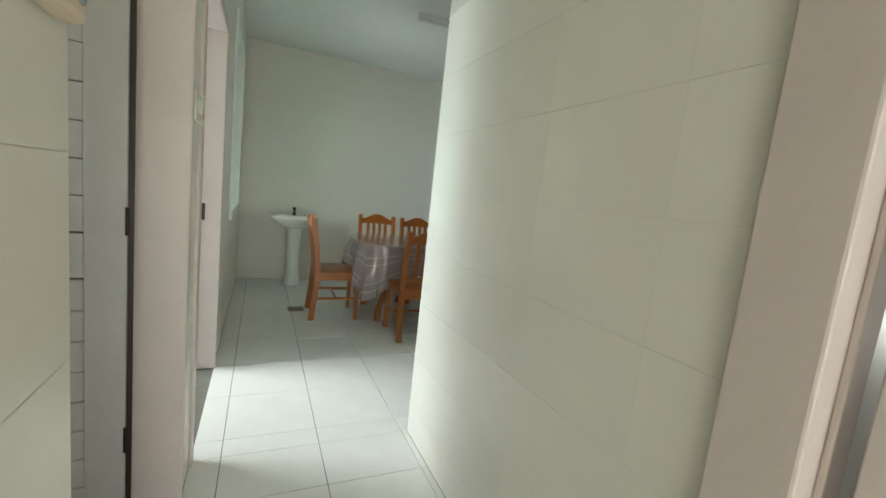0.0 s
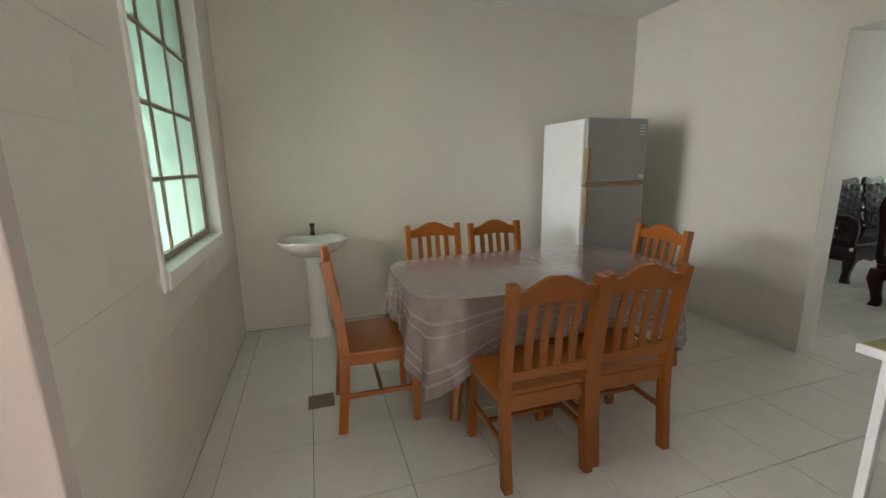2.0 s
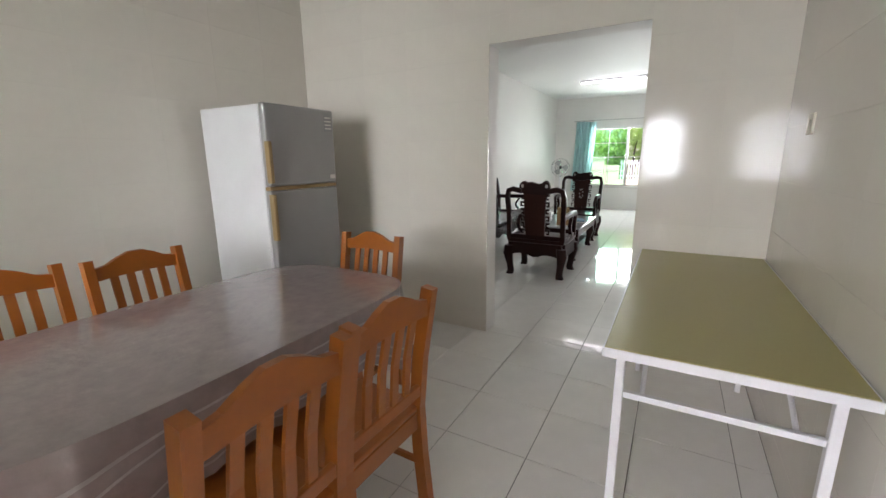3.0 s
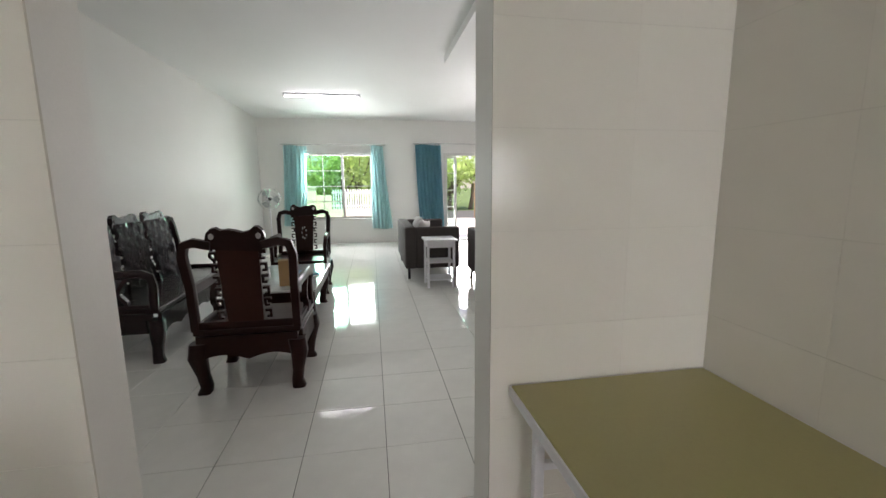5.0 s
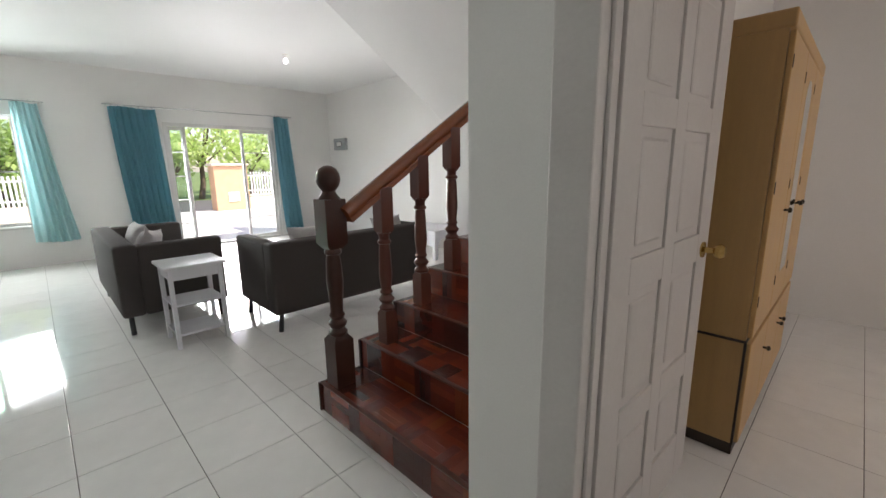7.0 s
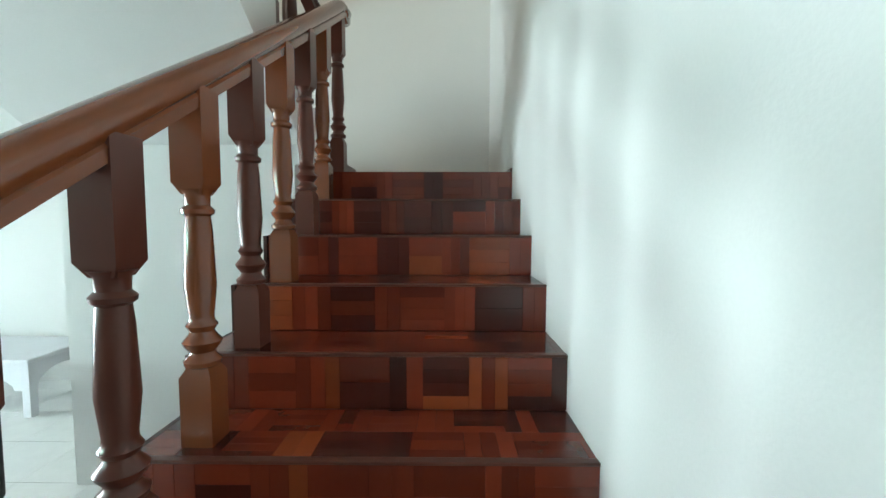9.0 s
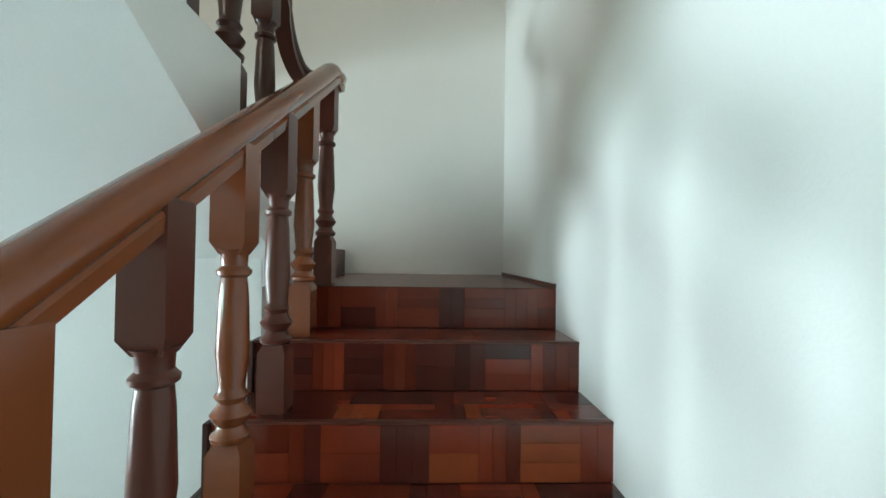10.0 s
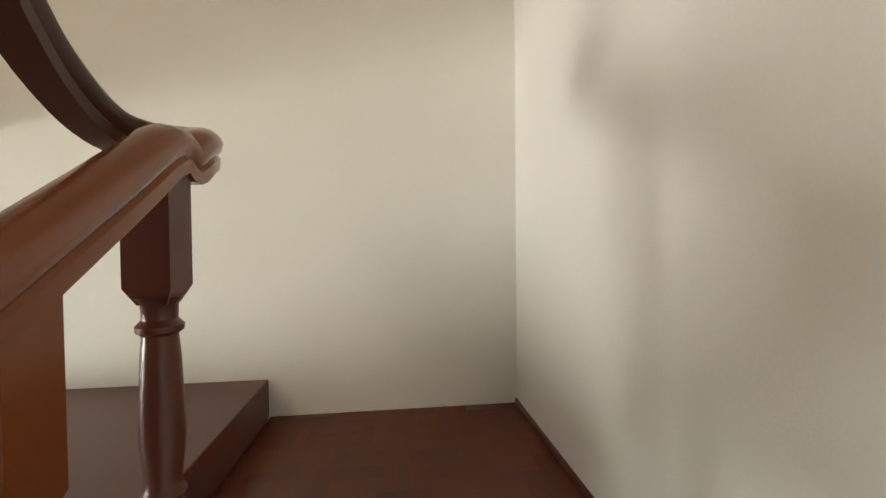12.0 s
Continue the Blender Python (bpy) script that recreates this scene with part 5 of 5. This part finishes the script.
# ---- curtains ----
def curtain(y0, y1, b0, b1, z0, z1, mat, folds, label, x=12.93):
    t = thing("curtain", pose(0, 0, 0), label, "curtain", "window curtains")
    bm = bmesh.new()
    n, rows = folds * 10, 14
    grid = []
    for j in range(rows + 1):
        f = j / rows
        z = z1 + (z0 - z1) * f
        a, b = y0 + (b0 - y0) * f ** 1.3, y1 + (b1 - y1) * f ** 1.3
        row = []
        for i in range(n + 1):
            u = i / n
            amp = 0.032 * (0.7 + 0.5 * f)
            row.append(bm.verts.new((x + amp * math.sin(2 * math.pi * folds * u + 0.6 * math.sin(3 * f + u * 5)) + 0.01 * math.sin(9 * u + 4 * f), a + (b - a) * u, z + 0.012 * math.sin(6 * u + f))))
        grid.append(row)
    for lo, hi in zip(grid, grid[1:]):
        for i in range(n):
            bm.faces.new((lo[i], lo[i + 1], hi[i + 1], hi[i]))
    bmesh.ops.solidify(bm, geom=bm.faces[:], thickness=0.002)
    part("cloth", bm, mat, t, "", 80)
    for i in range(folds):
        bm = bmesh.new()
        u = (i + 0.5) / folds
        sweep(bm, [(x + 0.016 * math.cos(q), y0 + (y1 - y0) * u, z1 + 0.025 + 0.016 * math.sin(q)) for q in [2 * math.pi * s / 12 for s in range(13)]], circle(0.003, 5), up=(0, 1, 0))
        part("ring", bm, CHROME, t)


curtain(5.08, 4.56, 5.16, 4.66, 0.46, 2.32, CURTAIN_LIGHT, 6, "pale teal sheer curtain drawn back beside the window")
curtain(3.10, 2.82, 3.12, 2.62, 0.36, 2.33, CURTAIN_LIGHT, 5, "pale teal sheer curtain flaring out beside the window")
curtain(2.04, 1.42, 1.92, 1.32, 0.06, 2.36, CURTAIN_BLUE, 7, "blue cloth curtain drawn back beside the sliding door")
curtain(-0.53, -0.82, -0.60, -1.0, 0.06, 2.37, CURTAIN_BLUE, 4, "blue cloth curtain gathered at the sliding door")
for a, b, z in ((2.75, 5.15, 2.35), (-0.9, 2.1, 2.39)):
    t = thing("curtain_rod", pose(12.93, 0, z), "thin metal curtain rod on the front wall", "curtain rod")
    bm = bmesh.new()
    sweep(bm, [(0, a, 0), (0, b, 0)], circle(0.009, 8))
    part("rod", bm, CHROME, t, "", 40)
    for y in (a + 0.05, b - 0.05):
        part("bracket", B(0, 0.12, y - 0.01, y + 0.01, -0.012, 0.012, bev=0.002), CHROME, t)

# ---- bedroom wardrobe ----
t = thing("wardrobe", pose(4.85, -0.62, 0), "pale beech laminate wardrobe with a mirror door and drawers below", "wardrobe")
part("body", B(0.022, 0.49, 0.005, 1.455, 0.06, 1.90, bev=0.003), LIGHT_WOOD, t)
part("cornice", B(0.0, 0.49, 0.0, 1.46, 1.90, 1.97, bev=0.008), LIGHT_WOOD, t)
part("plinth", B(0.02, 0.48, 0.01, 1.45, 0.0, 0.06), DARK_EDGE_GAP, t, "dark plinth")
part("waist_strip", B(0.018, 0.491, 0.0, 1.46, 0.575, 0.587, bev=0.001), DARK_EDGE_GAP, t, "dark strip above the drawers")
part("corner_strip", B(0.016, 0.026, 1.448, 1.46, 0.06, 0.575), DARK_EDGE_GAP, t)
for i in range(3):
    a, b = 0.012 + i * 0.48, 0.012 + (i + 1) * 0.48 - 0.006
    dr = part("door", B(0.0, 0.02, a, b, 0.60, 1.89, bev=0.004), LIGHT_WOOD, t)
    part("drawer_front", B(0.0, 0.02, a, b, 0.07, 0.57, bev=0.004), LIGHT_WOOD, t)
    if i == 1:
        pr = [(0.13 + a, 0.80), (0.35 + a, 0.80), (0.35 + a, 1.68)] + [(a + 0.24 + 0.11 * math.cos(q), 1.68 + 0.11 * math.sin(q)) for q in [math.pi * s / 8 for s in range(1, 8)]] + [(0.13 + a, 1.68)]
        bm = bmesh.new()
        prism(bm, pr, "x", -0.004, 0.0)
        part("mirror", bm, MIRROR, dr, "tall arched mirror")
    for z in (1.15, 0.42):
        bm = bmesh.new()
        lathe(bm, [(0.006, 0), (0.006, 0.015), (0.014, 0.02), (0.012, 0.03), (0.003, 0.034)], 10)
        bmesh.ops.transform(bm, matrix=pose(0, (a + 0.05 if i != 0 else b - 0.05), z, 0, -90, 0), verts=bm.verts)
        part("knob", bm, DARK_METAL, t, "", 40)
    for z in (0.75, 1.25, 1.75):
        part("hinge", B(-0.003, 0.001, b - 0.012, b - 0.004, z, z + 0.05), DARK_METAL, t)

# ---- kitchen ----
t = thing("kitchen_counter", pose(0, 0, 0), "white cement counter along the kitchen wall", "counter")
part("worktop", B(-2.10, -1.40, 2.02, 5.65, 0.735, 0.80, bev=0.006), WHITE_SLAB, t)
for y in (2.9, 4.86):
    part("support", B(-2.10, -1.43, y, y + 0.10, -0.012, 0.735), WHITE_SLAB, t)
t = thing("stove_shelf", pose(0, 0, 0), "lower white cement shelf for the stove", "counter")
part("slab", B(-1.398, -0.14, 5.05, 5.65, 0.58, 0.645, bev=0.006), WHITE_SLAB, t)
part("support", B(-0.35, -0.25, 5.1, 5.65, -0.012, 0.58), WHITE_SLAB, t)
t = thing("gas_stove", pose(-1.02, 5.35, 0.645), "white and steel two-burner gas stove", "stove")
part("body", B(-0.36, 0.36, -0.19, 0.19, 0.015, 0.10, bev=0.01), STEEL, t)
part("front_panel", B(-0.35, 0.35, -0.197, -0.19, 0.025, 0.09, bev=0.002), WHITE_PLASTIC, t)
for x in (-0.2, 0.2):
    bm = bmesh.new()
    lathe(bm, [(0.06, 0.10), (0.055, 0.12), (0.03, 0.125)], 16, (x, 0, 0))
    part("burner", bm, BLACK_METAL, t, "", 40)
    bm = bmesh.new()
    for k in range(4):
        a = k * math.pi / 2 + 0.4
        sweep(bm, [(x + 0.05 * math.cos(a), 0.05 * math.sin(a), 0.135), (x + 0.12 * math.cos(a), 0.12 * math.sin(a), 0.14), (x + 0.125 * math.cos(a), 0.125 * math.sin(a), 0.10)], circle(0.006, 5))
    part("pan_support", bm, BLACK_METAL, t)
    bm = bmesh.new()
    lathe(bm, [(0.022, 0), (0.018, 0.025)], 12)
    bmesh.ops.transform(bm, matrix=pose(x, -0.197, 0.058, 90, 0, 0), verts=bm.verts)
    part("dial", bm, BLACK_METAL, t, "", 40)
for x in (-0.3, 0.3):
    for y in (-0.15, 0.15):
        part("foot", B(x - 0.015, x + 0.015, y - 0.015, y + 0.015, 0, 0.015), BLACK_METAL, t)
t = thing("gas_cylinder", pose(-1.62, 4.66, -0.012), "red painted cooking gas cylinder under the counter", "gas cylinder")
bm = bmesh.new()
lathe(bm, [(0.155, 0.0), (0.155, 0.05), (0.17, 0.06), (0.178, 0.10), (0.178, 0.40), (0.165, 0.45), (0.12, 0.49), (0.05, 0.505)], 28)
part("body", bm, RED_GAS, t, "", 50)
bm = bmesh.new()
lathe(bm, [(0.03, 0.50), (0.03, 0.54), (0.015, 0.55), (0.02, 0.57)], 12)
part("valve", bm, BRASS, t, "", 40)
for a in range(3):
    q = a * 2 * math.pi / 3 + 0.5
    bm = bmesh.new()
    sweep(bm, [(0.11 * math.cos(q + w), 0.11 * math.sin(q + w), z) for w, z in ((-0.45, 0.48), (-0.42, 0.60), (0, 0.615), (0.42, 0.60), (0.45, 0.48))], circle(0.012, 6), up=(0.1, 0.2, 1))
    part("guard", bm, RED_GAS, t, "", 40)
t = thing("kitchen_sink", pose(-1.75, 3.75, 0.80), "pale steel sink set in the counter", "sink")
for a in ((-0.22, 0.22, -0.36, -0.33, 0, 0.012), (-0.22, 0.22, 0.33, 0.36, 0, 0.012), (-0.22, -0.19, -0.33, 0.33, 0, 0.012), (0.19, 0.22, -0.33, 0.33, 0, 0.012)):
    part("rim", B(*a, bev=0.003), STEEL, t)
part("basin", B(-0.19, 0.19, -0.33, 0.33, 0.001, 0.004), STEEL, t)
t = thing("dish_rack", pose(-1.86, 5.18, 0.80, rz=-12), "chrome wire dish rack with three tiers on the counter", "dish rack")
for k, (z, d) in enumerate(((0.04, 0.42), (0.28, 0.30), (0.50, 0.18))):
    for y in [-0.3 + 0.05 * i for i in range(1, 8)]:
        bm = bmesh.new()
        sweep(bm, [(-0.12, y, z), (-0.12 + d * 0.6, y, z)], circle(0.004, 4))
        part("wire", bm, STEEL, t)
    bm = bmesh.new()
    loop = [(-0.12, -0.3, z), (-0.12 + d * 0.6, -0.3, z), (-0.12 + d * 0.6, 0.1, z), (-0.12, 0.1, z), (-0.12, -0.3, z)]
    sweep(bm, loop, circle(0.007, 5))
    part("tier", bm, STEEL, t)
    bm = bmesh.new()
    sweep(bm, [(p[0], p[1], p[2] + 0.10) for p in loop], circle(0.006, 5))
    part("tier", bm, STEEL, t)
for x, y in ((-0.12, -0.3), (-0.12, 0.1)):
    bm = bmesh.new()
    sweep(bm, [(x, y, 0), (x, y, 0.66)], circle(0.006, 6), up=(0, 1, 0))
    part("upright", bm, STEEL, t)
for x, y in ((0.13, -0.3), (0.13, 0.1)):
    bm = bmesh.new()
    sweep(bm, [(x, y, 0), (x, y, 0.15)], circle(0.006, 6), up=(0, 1, 0))
    part("upright", bm, STEEL, t)
t = thing("kitchen_table", pose(-0.41, 3.98, -0.012), "white topped folding table on thin black steel legs", "table")
part("tabletop", B(-0.26, 0.25, -0.54, 0.54, 0.735, 0.757, bev=0.003), WHITE_TOP, t)
part("edge_band", B(-0.262, 0.252, -0.543, 0.543, 0.728, 0.748), BLACK_METAL, t)
for sy in (-1, 1):
    for sx in (-1, 1):
        bm = bmesh.new()
        sweep(bm, [(sx * 0.20, sy * 0.44, 0.73), (sx * 0.21, sy * 0.48, 0.0)], circle(0.013, 8), up=(0, 1, 0))
        part("leg", bm, BLACK_METAL, t, "", 40)
    part("cross_bar", B(-0.20, 0.20, sy * 0.455 - 0.01, sy * 0.455 + 0.01, 0.50, 0.52, bev=0.003), BLACK_METAL, t)
    part("cross_bar", B(-0.20, 0.20, sy * 0.445 - 0.01, sy * 0.445 + 0.01, 0.71, 0.728, bev=0.003), BLACK_METAL, t)
t = thing("floor_trap_cover", pose(-1.05, 4.06, -0.012), "round white plastic floor drain cover", "drain cover")
bm = bmesh.new()
lathe(bm, [(0.07, 0), (0.07, 0.008), (0.06, 0.012)], 20)
part("cover", bm, WHITE_PLASTIC, t, "", 40)

# ---- outside the front door ----
ground = setting("ground", B(-150, 250, -200, 200, -0.6, -0.14), GRASS, "grassy ground reaching the horizon", "ground")
setting("pavement_porch", B(13.2, 20.6, -6, 10, -0.15, -0.03), PORCH, "pale cement car porch", "porch")
setting("road", B(21.2, 27.5, -60, 60, -0.14, -0.125), ASPHALT, "grey lane beyond the fence", "road")
t = thing("garden_wall", pose(0, 0, 0), "low pale cement garden wall under the fence", "garden wall")
for a, b in ((-14, -2.6), (0.6, 12)):
    part("wall_panel", B(20.4, 20.55, a, b, -0.03, 0.45, bev=0.01), CREAM_WALL, t)
part("wall_panel", B(20.4, 20.55, 4.75, 9.0, 0.45, 1.05, bev=0.01), CREAM_WALL, t)
t = thing("picket_fence", pose(20.47, 0, 0.45), "white painted picket fence on the garden wall", "fence")
for i in range(40):
    y = 0.75 + i * 0.10
    if y > 4.7:
        break
    part("picket", B(-0.012, 0.012, y, y + 0.05, 0.0, 0.82, bev=0.004), WHITE_METAL, t)
for i in range(44):
    part("picket", B(-0.012, 0.012, -2.75 - i * 0.1, -2.70 - i * 0.1, 0.0, 0.82, bev=0.004), WHITE_METAL, t)
for z in (0.12, 0.66):
    part("rail", B(0.012, 0.035, 0.65, 4.75, z, z + 0.05), WHITE_METAL, t)
    part("rail", B(0.012, 0.035, -7.2, -2.6, z, z + 0.05), WHITE_METAL, t)
t = thing("gate_pillar", pose(20.3, -1.9, -0.03), "orange painted gate pillar with a white letter box", "gate pillar")
part("column", B(-0.3, 0.3, -0.55, 0.55, 0, 1.52, bev=0.02), ORANGE_WALL, t)
part("cap", B(-0.36, 0.36, -0.6, 0.6, 1.52, 1.60, bev=0.02), CREAM_WALL, t)
part("letter_box", B(-0.33, -0.3, -0.2, 0.16, 0.30, 0.62, bev=0.01), WHITE_METAL, t)
t = thing("gate_pillar", pose(20.3, 5.6, -0.03), "cream painted garden pillar by the fence", "gate pillar")
part("column", B(-0.2, 0.2, -0.25, 0.25, 0, 1.35, bev=0.02), CREAM_WALL, t)
part("cap", B(-0.25, 0.25, -0.3, 0.3, 1.35, 1.42, bev=0.02), CREAM_WALL, t)


def tree(x, y, hgt, spread, seed, leaves, label):
    r = random.Random(seed)
    t = thing("tree", pose(x, y, -0.14), label, "tree", "trees across the lane")
    bm = bmesh.new()
    tips = []
    def limb(p, q, r0, r1):
        mid = (Vector(p) + Vector(q)) / 2 + Vector((r.uniform(-0.1, 0.1), r.uniform(-0.1, 0.1), 0))
        k = 7
        rings = []
        for s, rad in ((Vector(p), r0), (mid, (r0 + r1) / 2), (Vector(q), r1)):
            rings.append([bm.verts.new(s + Vector((rad * math.cos(2 * math.pi * i / k), rad * math.sin(2 * math.pi * i / k), 0))) for i in range(k)])
        for lo, hi in zip(rings, rings[1:]):
            for i in range(k):
                j = (i + 1) % k
                bm.faces.new((lo[i], lo[j], hi[j], hi[i]))
    fork = (r.uniform(-0.2, 0.2), r.uniform(-0.2, 0.2), hgt * 0.28)
    limb((0, 0, 0), fork, 0.16, 0.11)
    for i in range(8):
        a = 2 * math.pi * i / 8 + r.uniform(-0.3, 0.3)
        e = (fork[0] + spread * 0.6 * math.cos(a), fork[1] + spread * 0.6 * math.sin(a), hgt * r.uniform(0.3, 0.95))
        limb(fork, e, 0.08, 0.02)
        tips.append(Vector(e))
    part("trunk", bm, BARK, t, "", 60)
    verts, faces = [], []
    for i in range(leaves):
        c = r.choice(tips) + Vector((r.gauss(0, spread * 0.26), r.gauss(0, spread * 0.26), r.gauss(0, hgt * 0.11)))
        s = r.uniform(0.10, 0.22)
        e = Euler((r.uniform(-1, 1), r.uniform(-1, 1), r.uniform(0, 6.3))).to_matrix()
        n = len(verts)
        for u, v in ((-1, 0), (0, -0.42), (1, 0), (0, 0.42)):
            verts.append(c + e @ Vector((u * s, v * s, 0.1 * s * abs(u))))
        faces.append((n, n + 1, n + 2, n + 3))
    me = bpy.data.meshes.new("crown")
    me.from_pydata([tuple(v) for v in verts], [], faces)
    me.materials.append(LEAF)
    ob = new("crown", me)
    ob.parent = t


for i, (x, y, hh, sp) in enumerate(((29.5, 6.5, 6.5, 2.8), (30.5, 1.5, 7.0, 3.0), (29.0, -3.2, 6.0, 2.6), (33.0, 10.5, 8.0, 3.2), (34.0, -8.5, 8.0, 3.2), (28.8, 3.9, 4.5, 2.2), (36, 3, 9, 3.6), (29.5, -6.0, 5.0, 2.4), (28.6, 0.2, 3.4, 1.8), (28.4, 8.5, 3.2, 2.0), (28.5, 5.0, 3.0, 1.8), (28.6, -1.8, 3.0, 1.8), (28.4, 2.4, 2.8, 1.7))):
    tree(x, y, hh, sp, 40 + i, 1700, "leafy green tree across the lane")
# neighbour's house behind the kitchen
t = thing("neighbour_house", pose(-9.5, 4.0, -0.14), "pale neighbouring house with a red tiled roof", "house")
part("wall", B(-4, 0, -7, 13, 0, 3.0), OUT_WALL, t)
bm = bmesh.new()
prism(bm, [(0.7, 2.9), (-2.0, 4.6), (-4.7, 2.9), (-4.7, 2.8), (0.7, 2.8)], "y", -7.4, 13.4)
part("roof", bm, RED_ROOF, t)
for y in (-5, -2, 1, 4, 6.6, 9.6):
    wn_ = part("window", B(0.0, 0.05, y, y + 1.4, 1.0, 2.1), ALU_WHITE, t)
    part("pane", B(0.05, 0.055, y + 0.06, y + 1.34, 1.06, 2.04), DARK_GLASS, wn_)


# ---- wall and floor tiles ----
def tile_wall(owner, axis, face, out, u0, u1, z1, holes, pu, pz, uo, zo, mat, gap=0.0006, thick=0.008, zbase=0.0):
    """Glazed tiles laid over a wall's face, cut round its openings."""
    rects = wall_pieces(u0, u1, zbase, z1, holes)
    shared = {}
    bm = bmesh.new()
    for r0, r1, s0, s1 in rects:
        lo, hi = sorted((face, face + out * (thick - 0.0016)))
        if axis == "x":
            box(bm, lo, hi, r0 + 0.001, r1 - 0.001, s0, s1)
        else:
            box(bm, r0 + 0.001, r1 - 0.001, lo, hi, s0, s1)
    part("grout_bed", bm, GROUT, owner, "pale grout between the tiles")
    k0, k1 = math.floor((u0 - uo) / pu), math.ceil((u1 - uo) / pu)
    j0, j1 = math.floor((zbase - zo) / pz), math.ceil((z1 - zo) / pz)
    for k in range(k0, k1):
        for j in range(j0, j1):
            a, b, lo, hi = uo + k * pu, uo + (k + 1) * pu, zo + j * pz, zo + (j + 1) * pz
            bits = []
            for r0, r1, s0, s1 in rects:
                aa, bb, ll, hh = max(a, r0), min(b, r1), max(lo, s0), min(hi, s1)
                if bb - aa > 0.012 and hh - ll > 0.012:
                    bits.append((aa, bb, ll, hh))
            for aa, bb, ll, hh in bits:
                w, v = round(bb - aa, 3), round(hh - ll, 3)
                if (w, v) not in shared:
                    bm = bmesh.new()
                    if axis == "x":
                        box(bm, 0, out * thick, 0.0001, w - 0.0001, gap, v - gap, bev=0.0003, seg=1)
                    else:
                        box(bm, 0.0001, w - 0.0001, 0, out * thick, gap, v - gap, bev=0.0003, seg=1)
                    shared[w, v] = mesh_of("tile", bm, mat)
                ob = new("tile", shared[w, v])
                ob.parent = owner
                ob.location = (face, aa, ll) if axis == "x" else (aa, face, ll)


PU, PZ = 0.43, 0.275
tile_wall(wall_dining_east, "x", 3.898, -1, 2.10, 5.65, ZD, [OPEN], PU, PZ, 2.39, 0.145, WALL_TILE)
tile_wall(wall_dining_south, "y", 2.092, 1, 0.988, 3.89, ZD, [], PU, PZ, 0.97, 0.145, WALL_TILE)
tile_wall(wall_corridor, "x", 0.996, -1, 0.575, 2.10, ZD, [], PU, PZ, 2.10, 0.145, WALL_TILE)
tile_wall(wall_west, "x", -0.008, 1, 0.1, 5.65, ZD, [(KDOOR[0] - 0.0, KDOOR[1] + 0.0, 0, KDOOR[3]), (BATH[0], BATH[1], 0, BATH[3]), (3.915, 5.185, 0.87, 2.485)], PU, PZ, 5.65, 0.145, DULL_TILE)
tile_wall(wall_north, "y", 5.658, -1, 0.0, 3.89, ZD, [], PU, PZ, 0.0, 0.145, DULL_TILE)
tile_wall(wall_north, "y", 5.658, -1, -2.10, -0.13, ZD, [], 0.30, 0.30, -2.10, 0.2, KITCHEN_TILE, zbase=0.81)
tile_wall(wall_kitchen_west, "x", -2.108, 1, 2.02, 5.65, ZD, [KWIN], 0.30, 0.30, 5.65, 0.2, KITCHEN_TILE, zbase=0.81)

XD = [0.118 + 0.42 * k for k in range(-1, 10)]
XL = [3.91] + [3.99 + 0.425 * k for k in range(0, 23)]
YS = [3.085 + 0.4265 * k for k in range(-12, 8)]
ROOMS = ((0.0, 0.988, -1.6, 2.10), (0.0, 3.91, 2.10, 5.65), (3.91, 13.05, 2.055, 5.65), (5.465, 13.05, -1.81, 2.055), (2.42, 5.345, -1.81, 2.055))
full = {}
far_bits = bmesh.new()
count = 0
for k, (xa, xb) in enumerate(zip(XD + XL[1:], (XD + XL[1:])[1:])):
    for ya, yb in zip(YS, YS[1:]):
        for x0, x1, y0, y1 in ROOMS:
            a, b, c, d = max(xa, x0), min(xb, x1), max(ya, y0), min(yb, y1)
            if b - a < 0.012 or d - c < 0.012:
                continue
            near = x0 + 0.0 <= 3.95 and a < 8.0 and c > -0.2 and count < 300 or (a < 8.2 and c > 1.6 and count < 300)
            w, v = round(b - a, 3), round(d - c, 3)
            if near:
                if (w, v) not in full:
                    full[w, v] = mesh_of("tile", B(0.0015, w - 0.0015, 0.0015, v - 0.0015, -0.006, 0.0, bev=0.0012, seg=1), FLOOR_TILE)
                ob = new("tile", full[w, v])
                ob.parent = floor
                ob.location = (a, c, 0)
                count += 1
            else:
                vs = [far_bits.verts.new(p) for p in ((a + 0.0015, c + 0.0015, 0), (b - 0.0015, c + 0.0015, 0), (b - 0.0015, d - 0.0015, 0), (a + 0.0015, d - 0.0015, 0))]
                lo = [far_bits.verts.new((p.co.x, p.co.y, -0.006)) for p in vs]
                far_bits.faces.new(vs)
                for i in range(4):
                    far_bits.faces.new((vs[i], lo[i], lo[(i + 1) % 4], vs[(i + 1) % 4]))
tagged(part("far_tiles", far_bits, FLOOR_TILE, floor), kind="stuff")
